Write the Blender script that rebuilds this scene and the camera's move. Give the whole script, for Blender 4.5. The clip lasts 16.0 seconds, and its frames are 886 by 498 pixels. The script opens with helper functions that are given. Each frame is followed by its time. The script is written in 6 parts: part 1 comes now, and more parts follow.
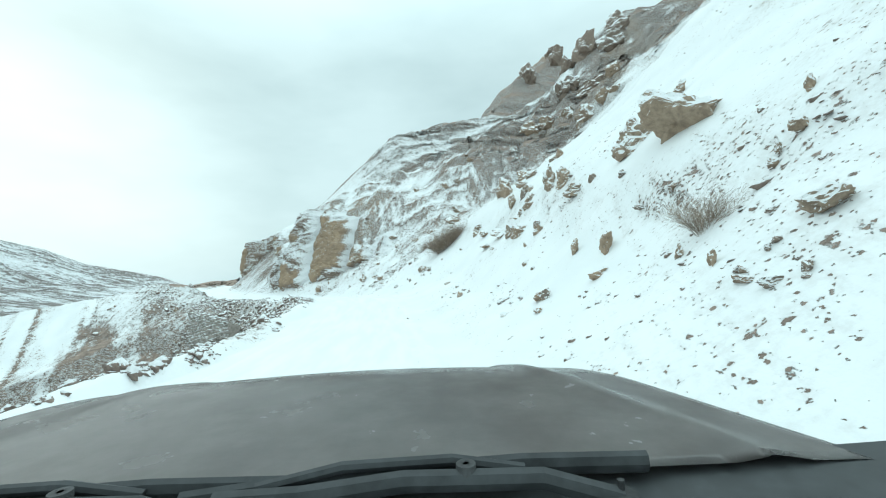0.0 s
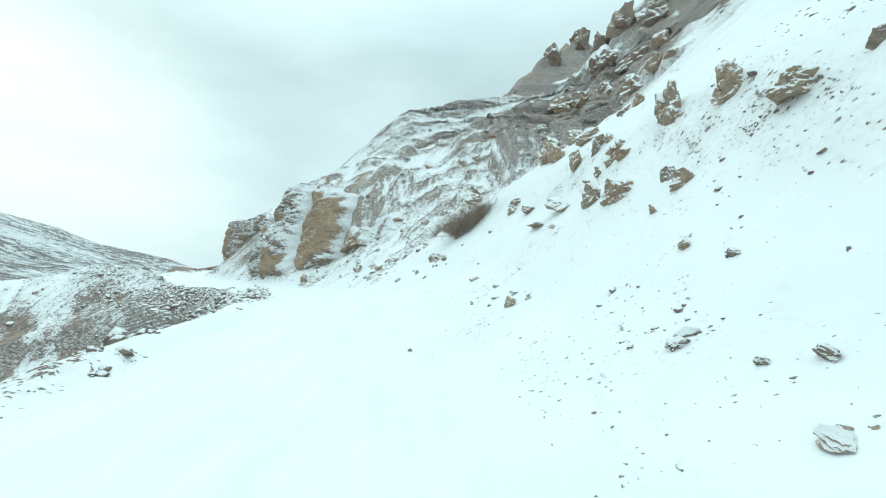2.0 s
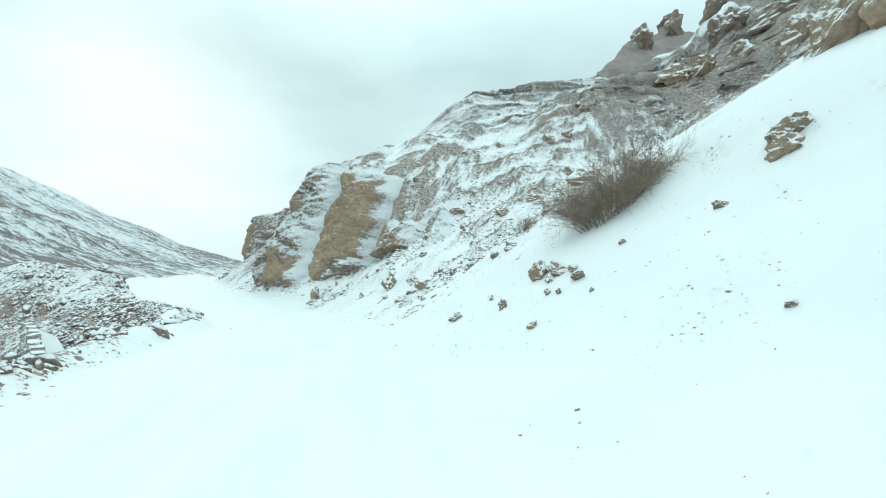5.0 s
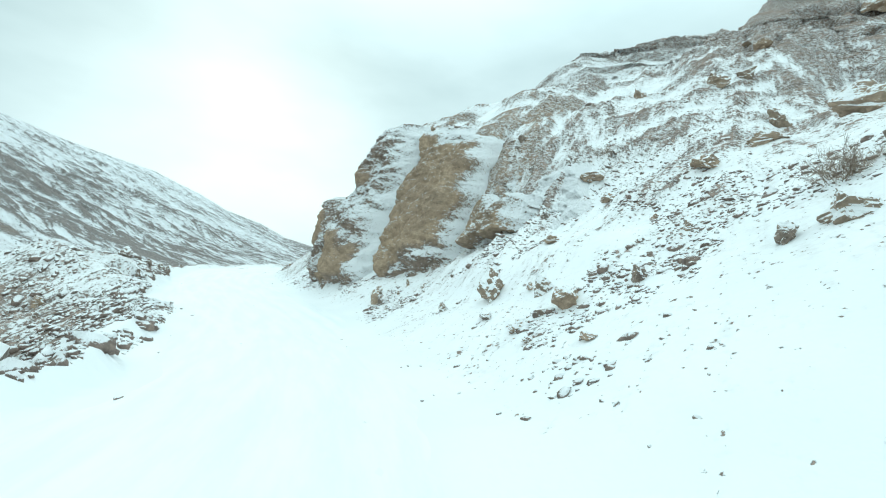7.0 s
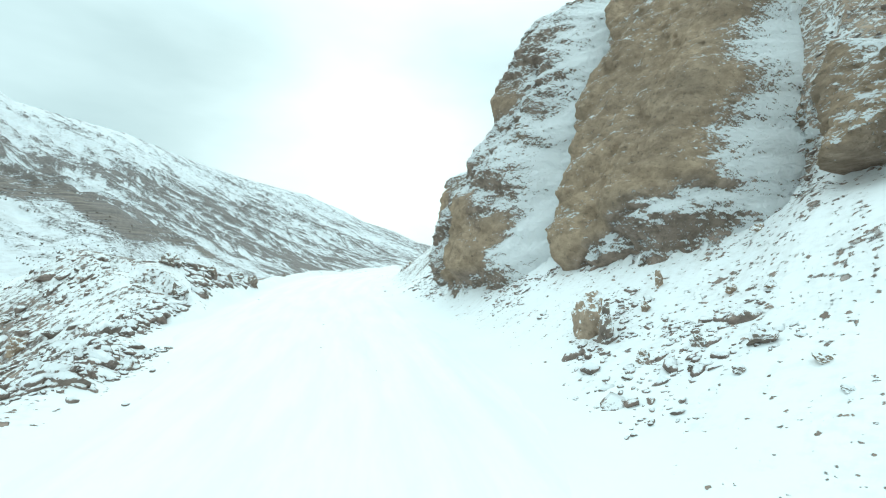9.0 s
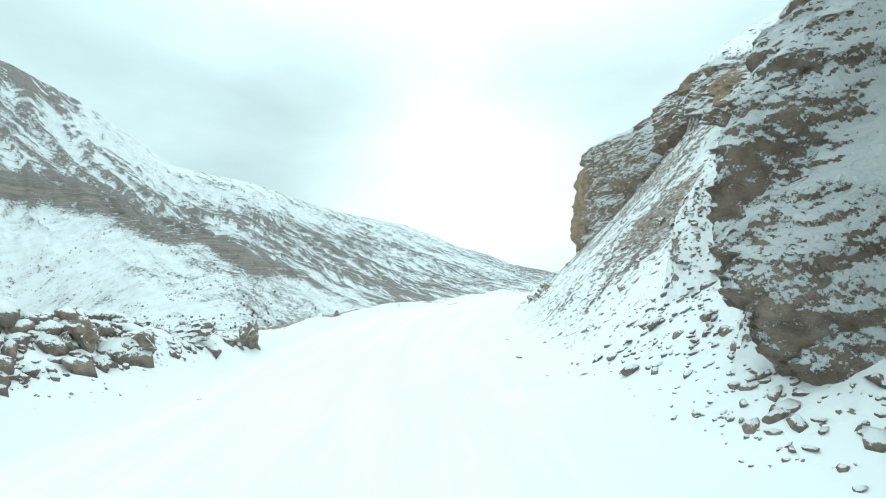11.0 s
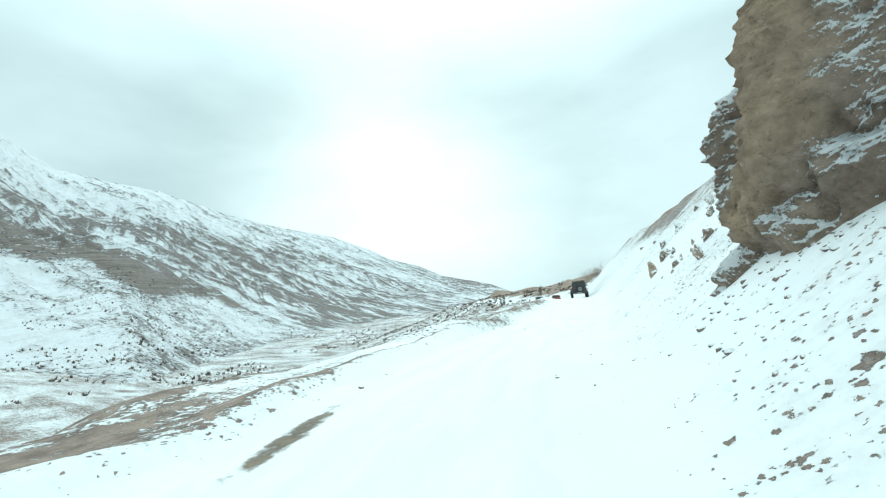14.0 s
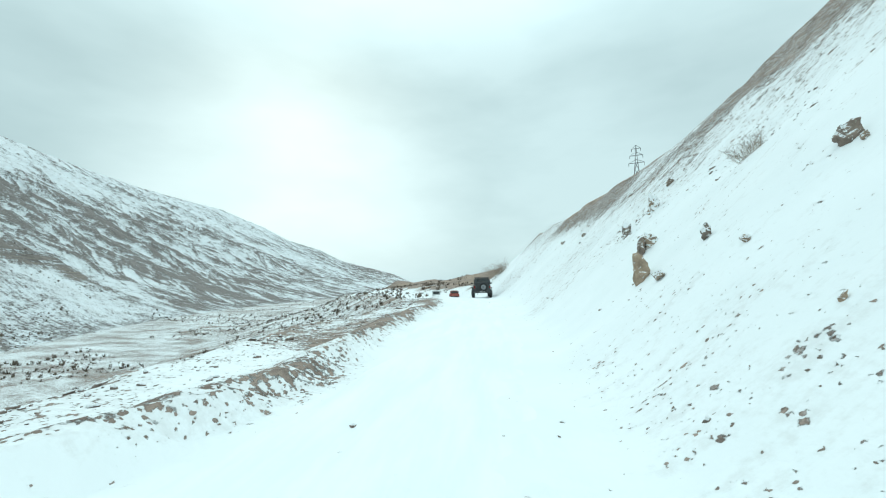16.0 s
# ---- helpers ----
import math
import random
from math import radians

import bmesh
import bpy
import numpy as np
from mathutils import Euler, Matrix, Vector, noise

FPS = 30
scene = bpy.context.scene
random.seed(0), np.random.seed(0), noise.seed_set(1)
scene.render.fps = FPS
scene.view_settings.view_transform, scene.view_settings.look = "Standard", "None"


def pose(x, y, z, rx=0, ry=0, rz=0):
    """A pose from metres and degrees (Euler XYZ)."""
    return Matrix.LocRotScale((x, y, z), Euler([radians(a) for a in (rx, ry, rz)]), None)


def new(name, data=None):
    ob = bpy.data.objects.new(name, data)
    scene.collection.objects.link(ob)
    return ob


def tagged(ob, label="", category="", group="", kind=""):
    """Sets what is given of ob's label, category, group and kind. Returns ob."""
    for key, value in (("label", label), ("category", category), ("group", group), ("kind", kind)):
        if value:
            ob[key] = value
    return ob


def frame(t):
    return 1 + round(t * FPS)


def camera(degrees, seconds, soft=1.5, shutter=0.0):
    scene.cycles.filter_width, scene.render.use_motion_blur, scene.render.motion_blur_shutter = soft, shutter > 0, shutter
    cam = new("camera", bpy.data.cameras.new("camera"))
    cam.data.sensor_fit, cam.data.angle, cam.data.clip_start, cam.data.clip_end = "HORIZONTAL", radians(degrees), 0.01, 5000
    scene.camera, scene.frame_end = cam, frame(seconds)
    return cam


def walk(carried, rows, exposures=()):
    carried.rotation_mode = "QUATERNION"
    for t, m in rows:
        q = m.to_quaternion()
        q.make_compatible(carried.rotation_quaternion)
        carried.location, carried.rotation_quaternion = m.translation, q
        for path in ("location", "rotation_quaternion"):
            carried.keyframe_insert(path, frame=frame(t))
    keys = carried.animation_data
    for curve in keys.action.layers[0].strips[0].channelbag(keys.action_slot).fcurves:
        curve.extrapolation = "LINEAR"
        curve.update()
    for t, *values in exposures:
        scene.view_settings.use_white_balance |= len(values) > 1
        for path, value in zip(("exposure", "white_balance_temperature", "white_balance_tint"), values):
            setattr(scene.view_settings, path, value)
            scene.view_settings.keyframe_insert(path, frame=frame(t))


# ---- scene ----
cam = camera(95.3, 16.0, soft=1.1)
PATH = [
    (0.0, 0.00, 0.00, 1.60, -0.00, 3.02, 2.74),
    (0.5, -0.11, 1.99, 1.57, -0.46, 2.76, 1.68),
    (1.0, -0.31, 4.09, 1.52, -0.44, 2.41, 0.82),
    (1.5, -0.52, 6.30, 1.45, 0.02, 2.13, 0.38),
    (2.0, -0.73, 8.50, 1.38, 0.94, 2.22, 0.29),
    (2.5, -1.04, 10.58, 1.34, 1.87, 2.71, -0.05),
    (3.0, -1.29, 12.72, 1.31, 2.78, 3.23, -0.39),
    (3.5, -1.66, 15.11, 1.33, 3.95, 3.58, -0.28),
    (6.0, -3.50, 25.09, 1.70, 13.50, 3.21, -3.70),
    (6.5, -4.37, 27.14, 1.66, 16.59, 2.84, -4.13),
    (7.0, -5.38, 29.23, 1.57, 20.26, 2.68, -4.02),
    (7.5, -6.58, 31.38, 1.45, 24.49, 2.92, -3.07),
    (8.0, -7.97, 33.44, 1.41, 29.00, 2.73, -1.79),
    (8.5, -9.56, 35.43, 1.34, 33.69, 1.97, -0.65),
    (9.0, -11.42, 37.25, 1.18, 38.03, 1.52, 0.30),
    (9.5, -13.40, 39.01, 1.12, 42.50, 2.15, 0.98),
    (10.0, -15.39, 40.87, 1.12, 48.78, 3.50, 1.20),
    (12.5, -25.22, 48.57, 1.42, 52.24, 5.61, 3.05),
    (13.0, -27.07, 50.48, 1.54, 49.93, 6.10, 3.68),
    (13.5, -28.71, 52.47, 1.66, 46.46, 6.48, 4.22),
    (14.0, -30.12, 54.48, 1.77, 42.02, 6.34, 4.30),
    (14.5, -31.46, 56.67, 1.84, 37.31, 5.76, 3.39),
    (15.0, -32.62, 58.82, 1.90, 32.97, 5.16, 2.03),
    (15.5, -33.71, 61.23, 1.91, 29.82, 4.79, 1.13),
    (16.0, -34.72, 63.61, 1.93, 28.10, 4.30, 0.56),
]
EXPOSURES = [(0.0, 0.0, 6000, 0), (3.5, -0.02, 6000, 0), (7.0, 0.05, 6000, 0), (9.5, 0.2, 6000, 0), (13.0, 0.18, 6000, 0), (14.5, 0.06, 6000, 0), (16.0, -0.08, 6000, 0)]
walk(cam, [(t, pose(x, y, z, 90 + p, r, h)) for t, x, y, z, h, p, r in PATH], EXPOSURES)

# ---- light: an overcast winter sky with the sun hidden low over the valley ----
SUN_AZ, SUN_EL = radians(48), radians(24)          # azimuth counted from +y to -x
sun_dir = Vector((-math.sin(SUN_AZ) * math.cos(SUN_EL), math.cos(SUN_AZ) * math.cos(SUN_EL), math.sin(SUN_EL)))
sun = new("sun", bpy.data.lights.new("sun", "SUN"))
sun.data.energy, sun.data.angle, sun.data.color = 0.25, radians(60), (1.0, 0.98, 0.94)
sun.matrix_world = Matrix.Translation((0, 0, 60)) @ sun_dir.to_track_quat("Z", "Y").to_matrix().to_4x4()

world = bpy.data.worlds.new("world")
scene.world = world
world.use_nodes = True
wn, wl = world.node_tree.nodes, world.node_tree.links
wn.clear()
w_out = wn.new("ShaderNodeOutputWorld")
w_bg = wn.new("ShaderNodeBackground")
w_sky = wn.new("ShaderNodeTexSky")
w_sky.sky_type, w_sky.sun_disc = "NISHITA", False
w_sky.sun_elevation, w_sky.sun_rotation = SUN_EL, -SUN_AZ
w_sky.dust_density, w_sky.air_density = 4.0, 1.0
w_co = wn.new("ShaderNodeTexCoord")
w_map = wn.new("ShaderNodeMapping")
w_map.inputs["Scale"].default_value = (1.0, 1.0, 2.6)
w_no = wn.new("ShaderNodeTexNoise")
w_no.inputs["Scale"].default_value, w_no.inputs["Detail"].default_value = 1.5, 5.0
w_ramp = wn.new("ShaderNodeValToRGB")
w_ramp.color_ramp.elements[0].position, w_ramp.color_ramp.elements[0].color = 0.32, (0.56, 0.69, 0.70, 1)
w_ramp.color_ramp.elements[1].position, w_ramp.color_ramp.elements[1].color = 0.62, (0.80, 0.94, 0.945, 1)
w_dot = wn.new("ShaderNodeVectorMath")
w_dot.operation = "DOT_PRODUCT"
w_dot.inputs[1].default_value = (-math.sin(SUN_AZ) * 0.97, math.cos(SUN_AZ) * 0.97, 0.12)
w_glow = wn.new("ShaderNodeMapRange")
w_glow.interpolation_type = "SMOOTHSTEP"
for k, v in zip(("From Min", "From Max", "To Min", "To Max"), (0.87, 1.0, 0.0, 0.32)):
    w_glow.inputs[k].default_value = v
w_add = wn.new("ShaderNodeMix")
w_add.data_type, w_add.blend_type = "RGBA", "ADD"
w_add.inputs["B"].default_value = (1.0, 0.98, 0.95, 1)
w_mix = wn.new("ShaderNodeMix")                    # clear air behind thick cloud
w_mix.data_type = "RGBA"
w_mix.inputs["Factor"].default_value = 0.97
w_sc = wn.new("ShaderNodeVectorMath")
w_sc.operation = "SCALE"
w_sc.inputs["Scale"].default_value = 0.1
wl.new(w_co.outputs["Generated"], w_map.inputs[0])
wl.new(w_map.outputs[0], w_no.inputs["Vector"])
wl.new(w_no.outputs["Fac"], w_ramp.inputs[0])
wl.new(w_co.outputs["Generated"], w_dot.inputs[0])
wl.new(w_dot.outputs["Value"], w_glow.inputs["Value"])
wl.new(w_glow.outputs[0], w_add.inputs["Factor"])
wl.new(w_ramp.outputs[0], w_add.inputs["A"])
wl.new(w_sky.outputs[0], w_sc.inputs[0])
wl.new(w_sc.outputs[0], w_mix.inputs["A"])
wl.new(w_add.outputs["Result"], w_mix.inputs["B"])
w_bg.inputs["Strength"].default_value = 0.94
# thick cloud is brighter overhead than near the horizon
w_sep = wn.new("ShaderNodeSeparateXYZ")
w_up = wn.new("ShaderNodeMapRange")
w_up.interpolation_type = "SMOOTHSTEP"
for k, v in zip(("From Min", "From Max", "To Min", "To Max"), (0.42, 0.95, 1.0, 2.0)):
    w_up.inputs[k].default_value = v
w_top = wn.new("ShaderNodeVectorMath")
w_top.operation = "SCALE"
wl.new(w_co.outputs["Generated"], w_sep.inputs[0])
wl.new(w_sep.outputs["Z"], w_up.inputs["Value"])
wl.new(w_up.outputs[0], w_top.inputs["Scale"])
wl.new(w_mix.outputs["Result"], w_top.inputs[0])
w_white = wn.new("ShaderNodeMix")                  # and whiter there
w_white.data_type = "RGBA"
w_white.inputs["B"].default_value = (1.42, 1.63, 1.64, 1)
w_how = wn.new("ShaderNodeMapRange")
w_how.interpolation_type = "SMOOTHSTEP"
for k, v in zip(("From Min", "From Max", "To Min", "To Max"), (0.42, 0.9, 0.0, 1.0)):
    w_how.inputs[k].default_value = v
wl.new(w_sep.outputs["Z"], w_how.inputs["Value"])
wl.new(w_how.outputs[0], w_white.inputs["Factor"])
wl.new(w_top.outputs[0], w_white.inputs["A"])
wl.new(w_white.outputs["Result"], w_bg.inputs["Color"])
wl.new(w_bg.outputs[0], w_out.inputs[0])


# ---- noise on arrays ----
def lattice(ix, iy, seed):
    h = (ix.astype(np.int64) * 374761393 + iy.astype(np.int64) * 668265263 + seed * 2246822519) & 0xFFFFFFFF
    h = ((h ^ (h >> 13)) * 1274126177) & 0xFFFFFFFF
    return ((h ^ (h >> 16)) & 0xFFFF) / 65535.0


def vnoise(x, y, seed=0):
    ix, iy = np.floor(x), np.floor(y)
    fx, fy = x - ix, y - iy
    fx, fy = fx * fx * fx * (fx * (fx * 6 - 15) + 10), fy * fy * fy * (fy * (fy * 6 - 15) + 10)
    a, b = lattice(ix, iy, seed), lattice(ix + 1, iy, seed)
    c, d = lattice(ix, iy + 1, seed), lattice(ix + 1, iy + 1, seed)
    return (a + (b - a) * fx) * (1 - fy) + (c + (d - c) * fx) * fy


def fbm(x, y, octaves=4, seed=0, gain=0.5):
    """Noise about 0, within about -0.5 to 0.5."""
    out, amp, tot = np.zeros_like(x, dtype=float), 1.0, 0.0
    for k in range(octaves):
        out += amp * (vnoise(x * 2 ** k + 17.3 * k, y * 2 ** k - 9.1 * k, seed + k) - 0.5)
        tot, amp = tot + amp, amp * gain
    return out / tot


def ridged(x, y, octaves=4, seed=0):
    """Sharp crests: 0 in the furrows to 1 on the crests."""
    out, amp, tot = np.zeros_like(x, dtype=float), 1.0, 0.0
    for k in range(octaves):
        out += amp * (1 - np.abs(2 * vnoise(x * 2 ** k + 5.7 * k, y * 2 ** k + 3.3 * k, seed + k) - 1))
        tot, amp = tot + amp, amp * 0.5
    return out / tot


def smooth(a, b, x):
    u = np.clip((x - a) / (b - a), 0, 1)
    return u * u * (3 - 2 * u)


def table(x, pairs):
    return np.interp(x, [p[0] for p in pairs], [p[1] for p in pairs])


# ---- the plan: the road's middle line, its width, the slopes on either side ----
ROAD = [(3, -90, 0), (1.2, -40, 0), (0.2, -12, 0), (0, 0, 0), (-0.4, 5, -0.1), (-1.1, 11, -0.26), (-1.9, 17, -0.25), (-3.4, 25, 0.08),
        (-5.4, 29.3, -0.02), (-8.0, 33.5, -0.2), (-11.4, 37.3, -0.42), (-15.4, 40.9, -0.48), (-20.4, 44.7, -0.34), (-25.2, 48.6, -0.18), (-28.7, 52.5, 0.06),
        (-31.5, 56.7, 0.24), (-34.7, 63.6, 0.33), (-40.0, 77, 0.35), (-47, 93.4, 0.35), (-58, 112, -0.5), (-73, 134, -2.2), (-96, 162, -3.2),
        (-135, 200, -4), (-190, 250, -6), (-260, 330, -10), (-340, 450, -14), (-460, 640, -18)]


def spline(points, step):
    """A smooth line through points, cut into short even steps."""
    p = np.array(points, float)
    q = np.vstack([2 * p[0] - p[1], p, 2 * p[-1] - p[-2]])
    out = []
    for k in range(1, len(q) - 2):
        a, b, c, d = q[k - 1], q[k], q[k + 1], q[k + 2]
        u = np.linspace(0, 1, 40, endpoint=False)[:, None]
        out.append(0.5 * (2 * b + (c - a) * u + (2 * a - 5 * b + 4 * c - d) * u ** 2 + (3 * b - a - 3 * c + d) * u ** 3))
    out = np.vstack(out + [p[-1:]])
    s = np.concatenate([[0], np.cumsum(np.linalg.norm(np.diff(out[:, :2], axis=0), axis=1))])
    g = np.arange(0, s[-1], step)
    return g, np.stack([np.interp(g, s, out[:, k]) for k in range(p.shape[1])], 1)


S_ALL, LINE = spline(ROAD, 1.0)
TAN = np.gradient(LINE[:, :2], axis=0)
TAN /= np.linalg.norm(TAN, axis=1)[:, None]
S_ZERO = S_ALL[np.argmin(np.hypot(LINE[:, 0], LINE[:, 1]))]


def along(x, y):
    """Place along the road (0 where the walk begins) and place across it (right of its middle: positive)."""
    s, d, zr = np.empty(len(x)), np.empty(len(x)), np.empty(len(x))
    for a in range(0, len(x), 20000):
        b = slice(a, a + 20000)
        dx, dy = x[b, None] - LINE[None, :, 0], y[b, None] - LINE[None, :, 1]
        far2 = np.sqrt(dx * dx + dy * dy)
        k = np.argmin(far2, axis=1)
        rows_ = np.arange(len(k))
        least = far2[rows_, k]
        wide = 0.02 + 0.12 * np.maximum(least - 4.5, 0)
        wgt = np.exp(-(far2 - least[:, None]) / wide[:, None])
        wgt /= wgt.sum(axis=1)[:, None]
        mix = smooth(4.5, 8, least)
        ex, ey = dx[rows_, k], dy[rows_, k]
        side = ex * TAN[k, 1] - ey * TAN[k, 0]
        run = ex * TAN[k, 0] + ey * TAN[k, 1]
        s_here = S_ALL[k] + np.clip(run, -1.0, 1.0)
        s_here = s_here * (1 - mix) + (wgt @ S_ALL) * mix
        s[b] = s_here - S_ZERO
        d[b] = np.where(side >= 0, 1, -1) * np.hypot(ex, ey)
        zr[b] = np.interp(s_here, S_ALL, LINE[:, 2])
    return s, d, zr


# by place along the road
RIGHT = [(-60, 1.5), (0, 1.5), (16, 1.1), (30, 1.3), (40, 1.5), (46, 2.2), (52, 2.0), (60, 1.5), (66, 0.8), (71, 0.85), (76, 1.1), (90, 1.2), (400, 2.5)]
LEFT = [(-60, 4.5), (0, 4.6), (28, 4.4), (36, 3.5), (46, 3.5), (51, 4.4), (60, 4.4), (68, 4.4), (73, 3.7), (78, 3.2), (84, 2.7), (110, 2.7), (400, 4)]
RISE_LOW = [(-60, 0.9), (0, 1.0), (22, 1.0), (30, 0.84), (36, 0.68), (40, 0.57), (46, 0.62), (56, 0.9), (62, 1.0), (70, 0.95), (78, 1.03), (90, 1.06), (100, 1.1), (110, 1.12), (125, 1.05), (145, 0.6), (170, 0.4), (400, 0.3)]
RISE_MID = [(-60, 0.9), (0, 0.95), (20, 0.95), (32, 0.62), (40, 0.54), (50, 0.55), (60, 0.51), (66, 0.51), (70, 0.56), (80, 0.98), (90, 1.05), (105, 0.55), (120, 0.2), (150, 0.1), (400, 0.1)]
RISE_TOP = [(-60, 0.9), (20, 0.95), (35, 0.85), (50, 0.75), (62, 0.7), (75, 0.5), (90, 0.3), (120, 0.1), (400, 0.1)]
# the foot of the slope lies hollow, and swells out before the bluff: depth, where the hollow ends, height of the swell
HOLLOW = [(0, 0.3), (6, 0.45), (9, 0.8), (24, 0.85), (28, 0.3), (33, 0)]
HOLLOW_END = [(0, 5.4), (12, 5.4), (18, 7.2), (33, 7.2)]
SWELL = [(36, 0), (38.5, 0.95), (42, 0.95), (46, 0)]
# rock faces: height of their top over the road, where they begin up the slope, how steep they stand
FACE_H = [(37, 0), (40, 3.2), (43, 7.0), (46, 9.2), (50, 9.6), (53.2, 10.0), (53.9, 6.6), (56, 4.4), (58.5, 4.6), (61, 6.0), (65, 7.8), (68.5, 7.8), (69.7, 7.4), (71, 7.0), (72.6, 6.7), (73.1, 3.7), (73.6, 0)]
FACE_AT = [(37, 5), (40, 4.4), (43, 4.0), (46, 3.3), (48, 2.3), (50, 1.1), (52.8, 0.6), (54, 0.9), (56, 1.4), (60, 4.4), (66, 6.4), (69.1, 5.6), (70.4, 3.8), (71.4, 2.2), (75, 1.7)]
FACE_STEEP = [(37, 0.8), (42, 1.1), (46, 1.55), (50, 1.8), (53, 2.4), (57, 1.5), (64, 2.0), (69, 4.0), (72, 4.6), (75, 4.2)]
CLEFTS = [(45.2, 0.5, 0.9), (49.3, 0.6, 0.5), (53.2, 0.5, 0.8), (55.5, 0.6, 0.9), (58.6, 0.8, 0.8), (62.5, 0.7, 1.0), (69.3, 0.35, 0.2)]   # place at the foot, half width, depth
DROP = [(-60, 0.7), (30, 0.8), (36, 1.2), (45, 1.1), (48, 0.7), (50, 0.35), (60, 0.3), (75, 0.4), (100, 0.5), (400, 0.5)]
RIDGE = [(-5.3, 70, 16.3), (10, 95, 37.2), (30, 130, 65), (52, 165, 92), (58, 227, 119), (90, 330, 150)]
BREAK = [(-60, -7), (48, -7), (57, -2.2), (66, -2.6), (78, -8), (400, -8)]
RUNOUT = [(-60, 0.3), (48, 0.3), (57, 0.30), (66, 0.30), (78, 0.45), (400, 0.5)]
SPUR = [(-23, 41.0, -0.1), (-28.5, 40.2, 1.5), (-38, 37.5, -0.3), (-50, 33, -5), (-80, 22, -20)]
FLOOR = -25.0


def spur_height(x, y):
    best = np.full(len(x), -99.0)
    for (x0, y0, z0), (x1, y1, z1) in zip(SPUR, SPUR[1:]):
        ux, uy = x1 - x0, y1 - y0
        u = np.clip(((x - x0) * ux + (y - y0) * uy) / (ux * ux + uy * uy), 0, 1)
        ex, ey = x - x0 - u * ux, y - y0 - u * uy
        dist = np.hypot(ex, ey)
        north = smooth(-0.3, 0.5, (ey * -ux + ex * uy) / (np.hypot(ux, uy) * np.maximum(dist, 0.01)))
        fall = np.where(north > 0.5, 0.18 * np.minimum(dist, 9) + 0.5 * np.maximum(dist - 9, 0), 0.78 * dist)
        best = np.maximum(best, z0 + u * (z1 - z0) - fall)
    return best


def ridge_height(x, y):
    best = np.full(len(x), -99.0)
    for (x0, y0, z0), (x1, y1, z1) in zip(RIDGE, RIDGE[1:]):
        ux, uy = x1 - x0, y1 - y0
        u = np.clip(((x - x0) * ux + (y - y0) * uy) / (ux * ux + uy * uy), 0, 1)
        dist = np.hypot(x - x0 - u * ux, y - y0 - u * uy)
        crag = 1 + 0.10 * fbm((x + y) * 0.06, (x - y) * 0.06, 4, 141)
        best = np.maximum(best, (z0 + u * (z1 - z0)) * crag - 0.95 * dist)
    return best


def slope_axes(x, y, s):
    """Along the contour and up the slope, on either side of the last bend."""
    first = s < 62
    ac, dn = np.where(first, -0.75 * x + 0.66 * y, -0.4 * x + 0.92 * y), np.where(first, 0.66 * x + 0.75 * y, 0.92 * x + 0.4 * y)
    return ac - np.where(first, 0.5 * dn, 0), dn


def bluff_ribs(ac, dn):
    """Fine rills that slant into the larger ones from either side; 0 in furrows, 1 on crests."""
    ac = ac + 0.8 * fbm(ac * 0.3, dn * 0.3, 3, 33)
    side = smooth(0.4, 0.6, vnoise(ac * 0.38, dn * 0.045, 35))
    return side * ridged((ac + 0.75 * dn) * 0.8, (ac - 0.75 * dn) * 0.09, 3, 38) + (1 - side) * ridged((ac - 0.75 * dn) * 0.8, (ac + 0.75 * dn) * 0.09, 3, 39)


